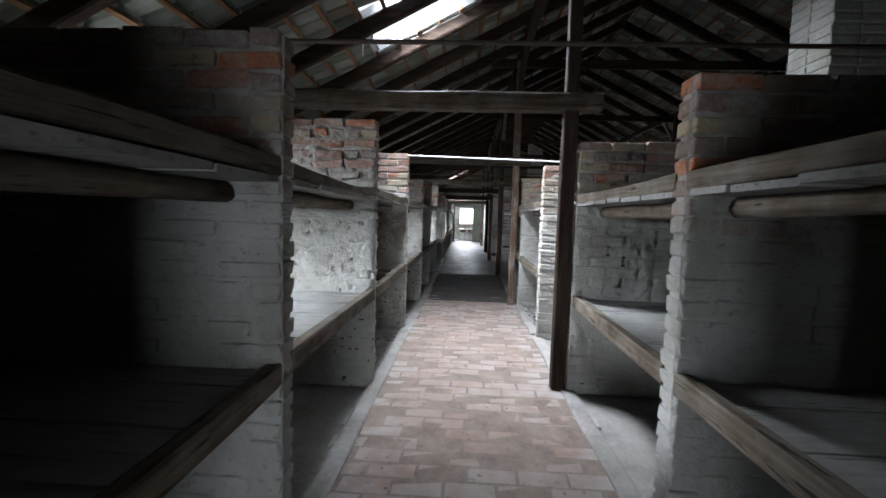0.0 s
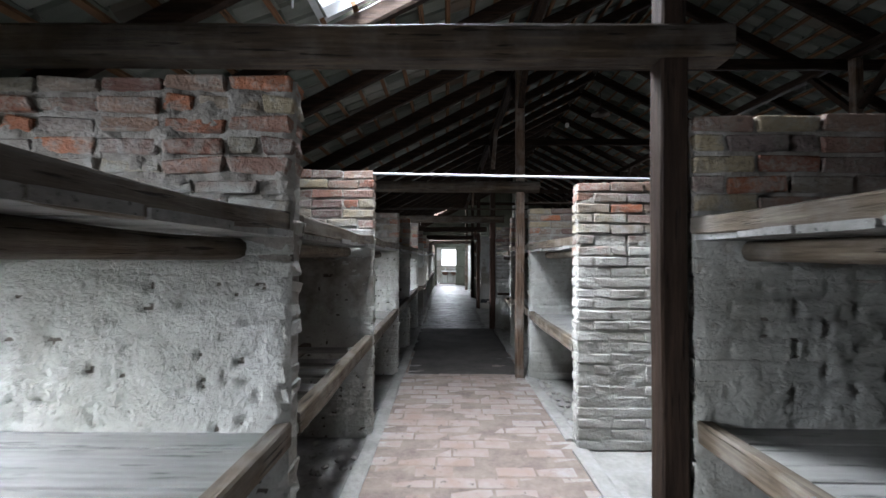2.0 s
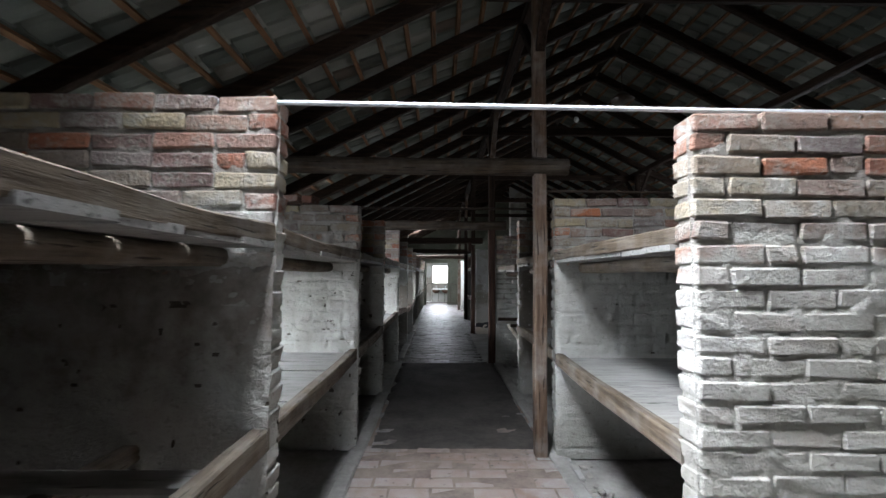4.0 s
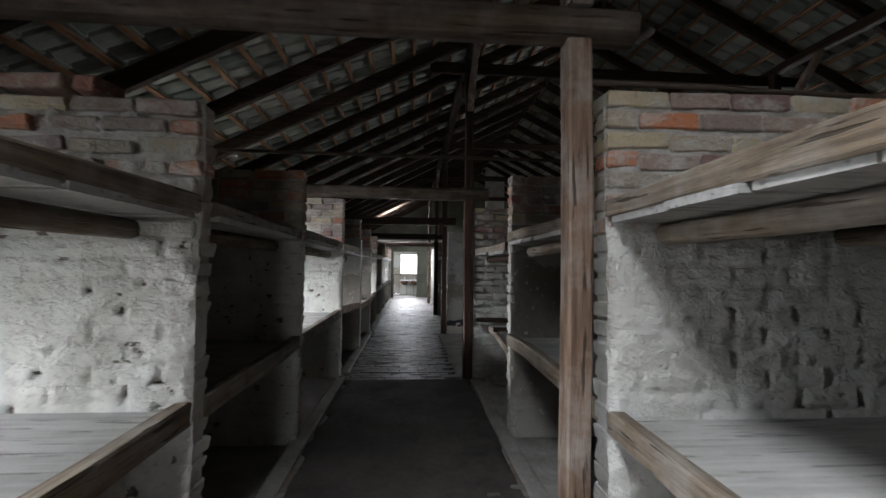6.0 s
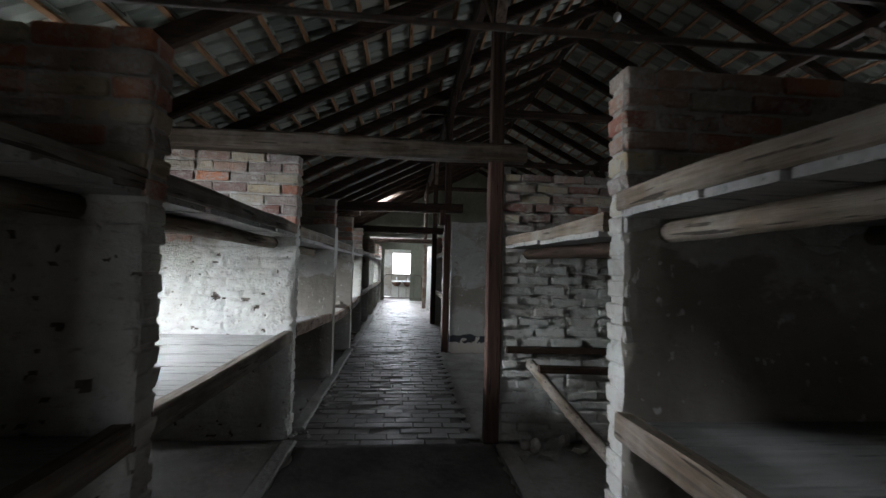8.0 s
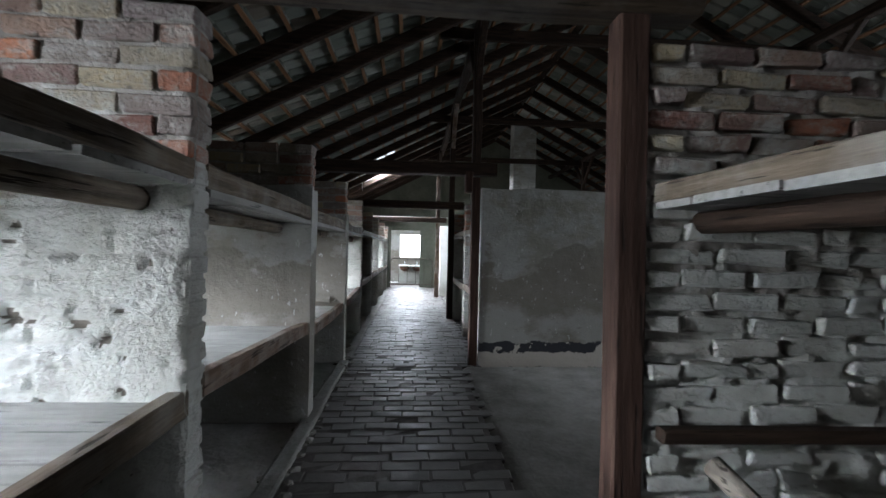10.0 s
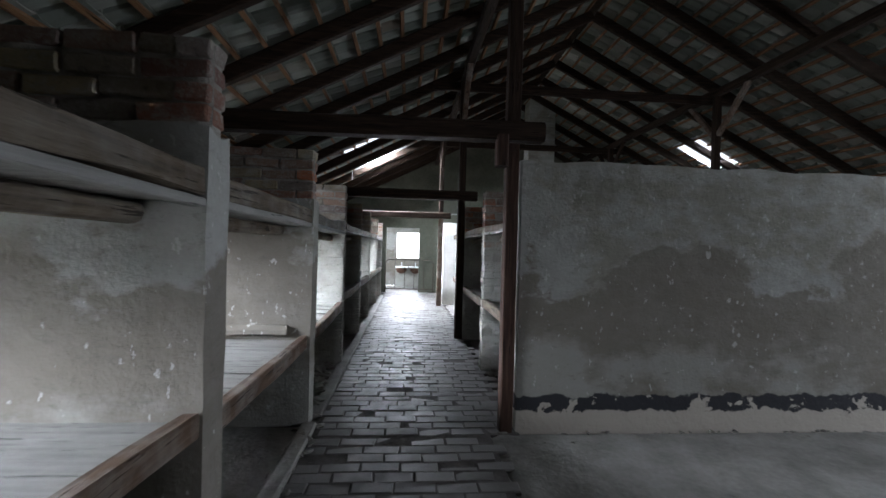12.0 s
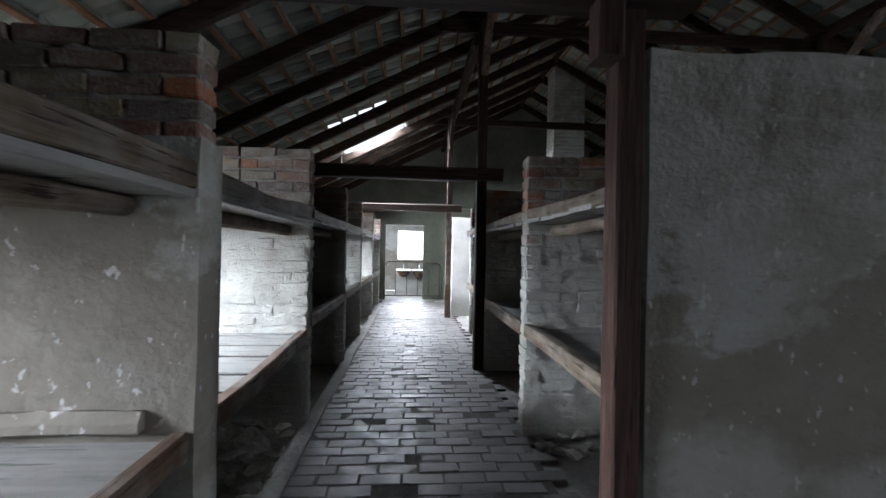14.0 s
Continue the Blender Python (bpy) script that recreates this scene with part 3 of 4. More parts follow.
def brick_mesh(seed, w, d, h, material=None, wear=1.0):
    """A rounded, chipped brick of about 40 triangles."""
    bm = bmesh.new()
    bmesh.ops.create_cube(bm, size=1.0, matrix=Matrix.Diagonal((w, d, h, 1)))
    bmesh.ops.bevel(bm, geom=list(bm.edges), offset=0.007, segments=1, affect="EDGES")
    for v in bm.verts:
        q = v.co * 11 + Vector((seed * 3.7, seed * 1.3, 0))
        v.co += wear * Vector((noise.noise(q) * 0.013, noise.noise(q * 2 + Vector((9, 0, 0))) * 0.009, noise.noise(q + Vector((0, 9, 0))) * 0.009))
    return mesh_of("brick", bm, material or BRICK)


BRICKS = {1.0: [brick_mesh(i, BRICK_W - 0.010, TH, BRICK_H) for i in range(8)], 0.5: [brick_mesh(i + 20, BRICK_W / 2 - 0.010, TH, BRICK_H) for i in range(4)]}
RUBBLE = {1.0: [brick_mesh(i + 40, BRICK_W - 0.022, TH, BRICK_H - 0.008, ROUGH_BRICK, 1.9) for i in range(8)], 0.5: [brick_mesh(i + 60, BRICK_W / 2 - 0.020, TH, BRICK_H - 0.006, ROUGH_BRICK, 1.9) for i in range(4)]}


def coat(x_end, x_back, y, z0, z1, seed, material, parent, bricky=1.0, pits=1.0, lumps=1.0, open_joints=0.5):
    """A thick uneven coat of limewash and mortar on a partition's front: courses ghost through, pits and chips break it, its edges are ragged."""
    rng = random.Random(seed)
    off = Vector((rng.uniform(0, 50), rng.uniform(0, 50), rng.uniform(0, 50)))
    step = 0.014
    w, sgn = abs(x_back - x_end), 1 if x_back > x_end else -1
    nx, nz = int(w / step), int((z1 - z0) / step)
    verts, faces, bare = [], [], []
    for k in range(nz + 1):
        z = z0 + (z1 - z0) * k / nz
        row = int(z / COURSE)
        dz = abs(z / COURSE - row - 0.5) * 2
        for i in range(nx + 1):
            x = w * i / nx
            p = Vector((x, z, 0)) + off
            warp = noise.noise(p * 2.3)
            jz = max(0.0, min(1.0, (abs((z + 0.012 * warp) / COURSE % 1.0 - 0.5) * 2 - 0.72) / 0.22))
            jx = max(0.0, min(1.0, (abs((x + 0.02 * warp + (row % 2) * BRICK_W / 2) / BRICK_W % 1.0 - 0.5) * 2 - 0.90) / 0.09))
            show = max(0.0, min(1.0, 0.62 + 1.0 * noise.noise(p * 1.6 + Vector((5, 5, 5))) + 1.2 * noise.noise(Vector((p.x * 4.0, p.y * 11.0, 8.0)))))
            h = -0.012 * bricky * max(jz, jx) * show
            h += lumps * (0.006 * noise.noise(p * 5.0) + 0.0035 * noise.noise(p * 17.0) + 0.002 * noise.noise(p * 40.0))
            q = noise.noise(Vector((p.x * 13.0, p.y * 21.0, 3.0)))
            pit = max(0.0, min(1.0, (q + 0.5 * noise.noise(p * 45.0) - 0.42) / 0.10))
            h -= pits * pit * 0.020
            crack = noise.noise(p * 4.3 + Vector((0, 7, 7)))
            # faces of open joints and pits that take the dirt-and-shade colour
            bare.append(pits * pit > 0.55 or max(jz, jx) * show > 0.72 and crack > 0.38 - 0.5 * open_joints * min(1.0, bricky))
            edge = max(0.0, 0.03 - x + 0.06 * noise.noise(p * 6.0)) + max(0.0, z - z1 + 0.09 + 0.08 * noise.noise(p * 5.0))
            h -= min(1.0, edge / 0.06) * 0.03
            verts.append((x_end + sgn * x, y - 0.010 - h, z))
    m = nx + 1
    for k in range(nz):
        for i in range(nx):
            f = (k * m + i, k * m + i + 1, (k + 1) * m + i + 1, (k + 1) * m + i)
            faces.append(f if sgn > 0 else f[::-1])
    me = bpy.data.meshes.new("limewash_coat")
    me.from_pydata(verts, [], faces)
    me.materials.append(material)
    me.materials.append(PIT_DARK)
    for poly in me.polygons:
        if sum(bare[i] for i in poly.vertices) >= 3:
            poly.material_index = 1
    me.shade_smooth()
    ob = new("limewash_coat", me)
    ob.parent = parent
    return tagged(ob, "lumpy chipped limewash coat")


def smear(x_end, x_back, y, z0, z1, seed, parent, cover, swing=1.0, material=None):
    """Mortar squeezed out of the joints and smeared over part of the bricks' faces."""
    rng = random.Random(seed)
    off = Vector((rng.uniform(0, 50), rng.uniform(0, 50), rng.uniform(0, 50)))
    w, sgn, step = abs(x_back - x_end), 1 if x_back > x_end else -1, 0.019
    nx, nz = int(w / step), int((z1 - z0) / step)
    verts, faces = [], []
    for k in range(nz + 1):
        for i in range(nx + 1):
            x, z = w * i / nx, z0 + (z1 - z0) * k / nz
            p = Vector((x * 0.8, z, 0)) + off
            h = cover - 0.009 * max(0.0, min(1.0, (z - 1.62) / 0.15)) + swing * (0.007 * noise.noise(p * 3.1) + 0.012 * noise.noise(p * 11.0) + 0.010 * noise.noise(p * 30.0))
            h -= 0.02 * max(0.0, 1 - min(x, z1 - z) / 0.03)
            verts.append((x_end + sgn * x, y - min(h, 0.012), z))
    m = nx + 1
    for k in range(nz):
        for i in range(nx):
            f = (k * m + i, k * m + i + 1, (k + 1) * m + i + 1, (k + 1) * m + i)
            faces.append(f if sgn > 0 else f[::-1])
    me = bpy.data.meshes.new("smeared_mortar")
    me.from_pydata(verts, [], faces)
    me.materials.append(material or MORTAR)
    me.shade_smooth()
    ob = new("smeared_mortar", me)
    ob.parent = parent
    return tagged(ob, "rough mortar smeared over the bricks")


def brick_wall(name, x_end, x_back, y, top, label, seed, ragged=0.0, plaster_below=None, coated=None, smeared=-0.004, rubble=False, calm=1.0):
    """A half-brick partition across the bunks from the aisle end to the outer wall; y is its front face."""
    rng = random.Random(seed)
    lo, hi = min(x_end, x_back), max(x_end, x_back)
    sgn = 1 if x_back > x_end else -1
    core_top = top - COURSE * (2.2 if ragged else 0.25)
    bm = boxed(min(x_end + sgn * 0.012, x_back), max(x_end + sgn * 0.012, x_back), y + (0.034 if rubble else 0.022), y + TH - 0.022, 0, core_top)
    wall = structure(name, bm, STUCCO if rubble else MORTAR, label, "partition")
    if coated:
        coat(x_end, x_back, y, 0.0, coated[0], seed, coated[1], wall, *coated[2:])
    if plaster_below:
        pb = boxed(min(x_end - sgn * 0.012, x_back), max(x_end - sgn * 0.012, x_back), y - 0.018, y + TH + 0.016, 0, plaster_below)
        bmesh.ops.subdivide_edges(pb, edges=pb.edges, cuts=8, use_grid_fill=True)
        for v in pb.verts:
            v.co.y += noise.noise(v.co * 1.7) * 0.012
            v.co.x += noise.noise(v.co * 4.1) * 0.008
            if v.co.z > plaster_below - 0.01:
                v.co.z += noise.noise(v.co * 5.0) * 0.05
        part("plaster_coat", pb, PLASTER, wall, "chipped grey plaster coat")
    if y > -1.0:
        smear(x_end, x_back, y, (coated[0] - 0.1) if coated else (plaster_below or 0.0), core_top, seed + 7, wall, smeared, 1.9 if rubble else calm, STUCCO if rubble else MORTAR)
    n = int(round(top / COURSE))
    hc = top / n
    for r in range(n):
        z = (r + 0.5) * hc
        if (plaster_below and z < plaster_below - 0.02):
            continue
        x = 0.0
        first = True
        cut = 0.0
        if ragged and r >= n - 2:
            cut = ragged * (0.57 + 0.23 * (r - (n - 2)))
        while x < hi - lo - 0.03:
            f = 0.5 if first and r % 2 else 1.0
            if not first and rng.random() < 0.12:
                f = 0.5
            w = BRICK_W * f
            if x + w > hi - lo + 0.03:
                break
            if x >= cut - 0.05 and not (coated and not first and z < coated[0] - 0.16) and not (r == n - 1 and rng.random() < 0.10 * bool(ragged)):
                ob = new("brick", rng.choice((RUBBLE if rubble else BRICKS)[f]))
                ob.parent = wall
                ob.matrix_basis = pose(x_end + sgn * (x + w / 2), y + TH / 2 + rng.uniform(-0.006, 0.006) * (2 if rubble else calm), z + rng.uniform(-0.005, 0.005),
                                       rng.uniform(-0.6, 0.6), rng.uniform(-1.2, 1.2), (180 if rng.random() < 0.5 else 0) + rng.uniform(-0.6, 0.6))
            x += w
            first = False
    return wall


# ---------------------------------------------------------------- bunks
def bunk(side, ya_, yb_, xe, level, seed, sparse=False, log=True, gaps=0.014, lift=0.0, slope=0.0, edge=False, brown=False):
    """One bunk platform of a bay: front rail, boards across, bearers; side -1 is west. level 0 middle, 1 upper."""
    rng = random.Random(seed)
    d = side
    top = (0.845 if level == 0 else 1.69) + lift
    name = "lower_bunk" if level == 0 else "upper_bunk"
    lab = ("weathered wooden bunk platform between brick partitions, middle tier" if level == 0 else "weathered wooden bunk platform on poles, top tier")
    if sparse:
        lab = "broken bunk platform with only a few remaining slats"
    b = thing(name, (xe, (ya_ + yb_) / 2, top - 0.10), lab, "bunk", "bunks along the aisle")
    ym0, ym1 = ya_ + 0.002, yb_ - 0.002
    h = 0.10 if level == 0 or edge else 0.075
    part("front_rail", timber((xe + d * 0.035, ym0 - 0.02, top - h / 2 + slope), (xe + d * 0.035, ym1 + 0.02, top - h / 2 - slope), 0.065, h, 0.007 if level == 0 else 0.015 if edge else 0.011, 0.16, seed=seed * 1.3, chamfer=0.10, sag=rng.uniform(-0.01, 0.02)), POSTW[1] if brown else RAIL[1], b, "worn plank front rail")
    zb = top - (0.045 if level == 0 else h + 0.015)
    xo = 1.98

    def tilt_at(yy):
        return slope * (1 - 2 * (yy - ym0) / (ym1 - ym0))

    if sparse:
        for yy in (0.12, 0.40, 0.72, 0.98, 1.36):
            if ya_ + yy < yb_ - 0.15:
                part("board", timber((xe + d * 0.08, ya_ + yy + 0.06, zb), (xe + d * xo, ya_ + yy + 0.10, zb - 0.01), 0.13, 0.028, 0.003, 0.5, seed=seed + yy), BOARD[0], b)
    else:
        y = ym0
        while y < ym1 - 0.03:
            w = min(rng.uniform(0.24, 0.38), ym1 - y)
            if ym1 - y - w < 0.08:
                w = ym1 - y
            part("board", timber((xe + d * (0.072 if level == 0 else 0.06 if edge else rng.uniform(-0.012, 0.012)), y + w / 2, zb + tilt_at(y + w / 2) + rng.uniform(-0.003, 0.003)), (xe + d * xo, y + w / 2, zb + tilt_at(y + w / 2)), w - gaps, 0.026, 0.0015, 0.7, seed=seed + y, chamfer=0.05), BOARD[0], b)
            y += w
    if edge:
        part("edge_plank", timber((xe + d * 0.028, ym0 - 0.015, zb + 0.002), (xe + d * 0.028, ym1 + 0.015, zb - 0.006), 0.062, 0.034, 0.006, 0.2, seed=seed + 2.2, chamfer=0.1), BOARD[1], b, "pale plank under the rail")
    if level == 1:
        for k, (xx, r) in enumerate(((0.22, 0.085), (1.05, 0.08), (1.8, 0.08))):
            part("support_pole", timber((xe + d * xx, ym0 - 0.01, zb + slope - 0.014 - r / 2), (xe + d * (xx + rng.uniform(-0.05, 0.05)), ym1 + 0.01, zb - slope - 0.014 - r / 2), r, r, 0.010, 0.2, rnd=10, seed=seed + k * 4.4), RAIL[1] if log else BEAM[1], b, "round support pole", smooth=True)
    else:
        for xx in (0.55, 1.3):
            part("bearer", timber((xe + d * xx, ym0 - 0.01, zb + slope - 0.05), (xe + d * xx, ym1 + 0.01, zb - slope - 0.05), 0.07, 0.07, 0.005, 0.3, seed=seed + xx), RAIL[1], b)
    return b


LOWERED = {7: (-0.02, 0.045), 8: (-0.125, 0.01), 9: (-0.105, -0.02)}   # bunks that sit lower or slope
seed = 1
for i in range(len(LEFT_Y) - 1):
    a, b = LEFT_Y[i] + TH, LEFT_Y[i + 1]
    low, tilt = LOWERED.get(i, (0.0, 0.0))
    bunk(-1, a, b, XL, 0, seed, sparse=(i == 3), lift=low, slope=tilt, brown=i in LOWERED)
    bunk(-1, a, b, XL, 1, seed + 100, edge=i in (7, 8, 9))
    seed += 1
OPEN = {3, 7, 11}
for i in range(len(RIGHT_Y) - 1):
    if i in OPEN:
        continue
    a, b, xe = RIGHT_Y[i] + TH, RIGHT_Y[i + 1], (RIGHT_X[i] + RIGHT_X[i + 1]) / 2
    if i == 6:
        bunk(1, a, b, xe, 1, seed + 200, lift=-0.055, slope=-0.01, log=False)
        rb = thing("broken_bunk", (XR, (a + b) / 2, 0.6), "collapsed bunk with bare bearers and a fallen pole", "bunk", "bunks along the aisle")
        part("bearer", timber((XR + 0.03, b - 0.05, 0.745), (XR + 1.98, b - 0.07, 0.73), 0.06, 0.05, 0.004, 0.3, seed=3), BEAM[0], rb)
        part("bearer", timber((XR + 0.17, b - 0.43, 0.68), (XR + 1.98, b - 0.48, 0.66), 0.06, 0.05, 0.004, 0.3, seed=4), BEAM[0], rb)
        part("fallen_pole", timber((XR + 0.22, b - 0.06, 0.64), (XR + 0.55, a + 0.15, 0.10), 0.08, 0.08, 0.008, 0.2, rnd=10, seed=5), RAIL[1], rb, "fallen round pole", smooth=True)
    else:
        bunk(1, a, b, xe, 0, seed + 300, gaps=0.007)
        bunk(1, a, b, xe, 1, seed + 400)
    seed += 1

# ---------------------------------------------------------------- kerbs, rods, cables
for side, x in ((-1, XL + 0.05), (1, XR - 0.02)):
    for a, b in ((-4.1, 1.2), (1.45, 2.7), (2.9, 8.4)) if side > 0 else ((-4.1, 8.5), (8.75, 12.2), (12.36, 21.2)):
        bm = timber((x + side * 0.03, a, 0.008), (x + side * 0.03, b, 0.008), 0.12, 0.055, 0.010, 0.25, seed=a)
        tagged(part("kerb", bm, EARTH), "low rough cement kerb along the bunks", "kerb", kind="structure")
bm = timber((XL - 1.9, 3.06, 2.262), (XR + 2.2, 2.84, 2.125), 0.022, 0.022, 0.001, 1.0, rnd=8)
tagged(part("tie_rod", bm, STEEL, smooth=True), "thin galvanised steel rod across the aisle on the walls", "rod")
for y, z in ((6.72, 2.34), (0.2, 2.52)):
    bm = timber((WL, y, z), (WR, y, z - 0.02), 0.03, 0.03, 0.002, 1.0, rnd=8)
    tagged(part("tie_rod", bm, IRON, smooth=True), "thin dark iron tie rod across the house", "rod")

bm = timber((POST_X + 0.05, 4.88, 2.215), (CX + 0.6, 4.90, 2.20), 0.025, 0.025, 0.001, 0.6, rnd=8)
tagged(part("iron_pipe", bm, IRON, smooth=True), "thin dark iron pipe lying along the partition's top", "pipe")
lamp = thing("hanging_lamp", (3.10, 8.65, 4.60), "old metal lamp shade hanging under the ridge", "lamp")
bm = bmesh.new()
bmesh.ops.create_cone(bm, cap_ends=False, segments=24, radius1=0.20, radius2=0.04, depth=0.14, matrix=Matrix.Translation((3.10, 8.65, 4.68)))
bmesh.ops.solidify(bm, geom=bm.faces[:], thickness=0.006)
part("shade", bm, IRON, lamp, "grey enamelled metal shade", smooth=True)
part("cord", timber((3.10, 8.65, 4.75), (3.10, 8.65, 5.20), 0.014, 0.014, 0.0, 0.2, rnd=6), IRON, lamp)
bulb = thing("bulb_holder", (3.03, 11.0, 5.10), "small white porcelain bulb holder under the ridge", "lamp")
bm = bmesh.new()
bmesh.ops.create_uvsphere(bm, u_segments=16, v_segments=10, radius=0.055, matrix=Matrix.Translation((3.03, 11.0, 5.10)) @ Matrix.Diagonal((1, 1, 1.25, 1)))
part("globe", bm, ENAMEL, bulb, smooth=True)
part("stem", timber((3.03, 11.0, 5.15), (3.03, 11.0, 5.33), 0.025, 0.025, 0.0, 0.1, rnd=8), IRON, bulb)
REDM = mat_simple("red_plastic", (0.35, 0.02, 0.015), (0.55, 0.05, 0.04), 9, 0.35)
det = thing("alarm_beacon", (4.95, 12.10, 3.92), "small red alarm beacon under the collar beam", "beacon")
bm = bmesh.new()
bmesh.ops.create_uvsphere(bm, u_segments=16, v_segments=8, radius=0.06, matrix=Matrix.Translation((4.95, 12.10, 3.88)))
part("lens", bm, REDM, det, smooth=True)
part("base", boxed(4.89, 5.01, 12.05, 12.15, 3.89, 3.94), IRON, det)
# wooden block on the post at the plastered wall
blk = part("wedge_block", timber((0.63, 12.05, 2.06), (0.63, 12.05, 2.30), 0.09, 0.12, 0.004, 0.08, seed=4), REDW[2])
tagged(blk, "short dark wooden block nailed beside the post", "block")
# toothed brickwork beside the doorway
pil = thing("toothed_brickwork", (0.52, 22.36, 0), "narrow dark pier of toothed brickwork beside the doorway", "pier")
for r in range(50):
    z = 0.04 + r * 0.077
    if z < 3.6:
        for x in ((0.33, 0.47, 0.61) if r % 2 else (0.40, 0.54)):
            part("brick", boxed(x, x + 0.115, 22.355, 22.398, z, z + 0.066), GABLE, pil)

# crumbled mortar and stones along the feet of the walls
def rubble_heap(x0, x1, y0, y1, count, size, seed, high=0.0):
    rng = random.Random(seed)
    verts, faces = [], []
    for _ in range(count):
        r = size * (0.25 + rng.random() ** 2)
        u = rng.random()
        c = Vector((x0 + (x1 - x0) * u, rng.uniform(y0, y1), r * 0.25 + high * rng.random() * (1 - abs(2 * u - 1))))
        bm = bmesh.new()
        bmesh.ops.create_icosphere(bm, subdivisions=1, radius=r)
        turn = Matrix.Rotation(rng.uniform(0, 6.3), 3, "Z")
        n0 = len(verts)
        for v in bm.verts:
            p = v.co * (1 + 0.9 * noise.noise(v.co / r * 0.9 + Vector((rng.random() * 0.3, seed, c.y * 7))))
            verts.append((turn @ Vector((p.x * 1.35, p.y, p.z * 0.62)) + c)[:])
        faces.extend(tuple(n0 + v.index for v in f.verts) for f in bm.faces)
        bm.free()
    me = bpy.data.meshes.new("rubble")
    me.from_pydata(verts, [], faces)
    me.materials.append(RUBBLE_MAT)
    tagged(new("rubble", me), "crumbled grey mortar and stones lying along the wall", "rubble", kind="stuff")


RUBBLE_MAT = mat_simple("crumbled_mortar", (0.12, 0.112, 0.10), (0.34, 0.325, 0.30), 9, 0.95, 0.8, 0.01, 0.1)
rubble_heap(XL - 0.06, XL + 0.14, 8.6, 12.2, 170, 0.030, 3, 0.02)
rubble_heap(XL - 0.9, XL + 0.0, 12.5, 13.9, 120, 0.060, 4, 0.10)
rubble_heap(0.85, 2.3, 8.20, 8.46, 90, 0.055, 5, 0.10)
rubble_heap(0.66, 4.0, 11.85, 12.05, 120, 0.022, 6, 0.01)
rubble_heap(0.84, 1.9, 13.40, 13.70, 70, 0.045, 7, 0.06)
rubble_heap(XR - 0.04, XR + 0.25, 2.9, 4.6, 70, 0.024, 8, 0.01)
rubble_heap(XL - 0.5, XL + 0.02, 1.3, 2.9, 60, 0.030, 9, 0.01)

# ---------------------------------------------------------------- end room and barrier
gate = thing("iron_barrier", (0.1, 22.28, 0), "thin black iron bedstead frame standing before the doorway", "barrier")
R_ = 0.022
for a, b in (((-0.76, 22.28, 0), (-0.76, 22.28, 0.94)), ((0.72, 22.28, 0), (0.72, 22.28, 0.94)), ((-0.68, 22.28, 1.03), (0.64, 22.28, 1.03)), ((-0.76, 22.28, 0.94), (-0.68, 22.28, 1.03)), ((0.64, 22.28, 1.03), (0.72, 22.28, 0.94)), ((-0.76, 22.28, 0.12), (0.72, 22.28, 0.12))):
    part("tube", timber(a, b, R_ * 1.4, R_ * 1.4, 0.0, 0.3, rnd=8), IRON, gate, smooth=True)
for k in range(1, 5):
    x = -0.76 + 1.48 * k / 5
    part("bar", timber((x, 22.28, 0.12), (x, 22.28, 1.03), 0.016, 0.016, 0.0, 0.4, rnd=8), IRON, gate, smooth=True)


def basin(x):
    s = thing("wash_basin", (x, 24.42, 0.45), "rusty half-round wash basin on a low masonry base", "basin", "wash basins")
    bm = bmesh.new()
    bmesh.ops.create_uvsphere(bm, u_segments=18, v_segments=10, radius=0.21)
    bmesh.ops.bisect_plane(bm, geom=bm.verts[:] + bm.edges[:] + bm.faces[:], plane_co=(0, 0, 0), plane_no=(0, 0, 1), clear_outer=True)
    bm.transform(Matrix.Translation((x, 24.42, 0.68)))
    part("bowl", bm, BASIN, s, smooth=True)
    bm = boxed(x - 0.23, x + 0.23, 24.19, 24.67, 0.68, 0.72)
    part("rim", bm, ENAMEL, s)
    part("tap", timber((x, 24.62, 0.72), (x, 24.54, 0.86), 0.03, 0.03, 0.0, 0.1, rnd=8), STEEL, s)


basin(-0.30), basin(0.20)
bm = boxed(-0.55, 0.42, 24.55, 24.9, 0, 0.66)
tagged(part("masonry_base", bm, MORTAR), "low crumbling masonry base under the basins", "base")

# ---------------------------------------------------------------- walls in the middle and the passage
for a, b in ((-4.5, 1.14), (2.77, 8.48), (12.06, 22.38)):
    structure("wall_middle", boxed(CX - 0.06, CX + 0.06, a + TH, b, 0, 2.05), PLASTER, "plastered brick wall between the back-to-back bunks")
bm = boxed(0.80, 2 * CX - XR, 12.06, 12.06 + TH, -0.01, 2.12)
bmesh.ops.subdivide_edges(bm, edges=bm.edges, cuts=24, use_grid_fill=True)
for v in bm.verts:
    v.co.y += noise.noise(v.co * 1.3) * 0.012
    if v.co.z > 2.1:
        v.co.z += noise.noise(v.co * 3.0) * 0.025
pale = boxed(0.80, CX - 0.06, 19.60, 19.60 + TH, -0.01, 2.06)
bmesh.ops.subdivide_edges(pale, edges=pale.edges, cuts=14, use_grid_fill=True)
for v in pale.verts:
    v.co.y += noise.noise(v.co * 1.9) * 0.012
    v.co.x += noise.noise(v.co * 5.0) * 0.010
    if v.co.z > 2.05:
        v.co.z += noise.noise(v.co * 4.0) * 0.02
structure("partition_limewashed", pale, WHITE, "bright white limewashed cross wall near the end", "partition")
structure("partition_plastered", bm, PLASTER_TAR, "grey-brown plastered cross wall with a torn black tar band", "partition")

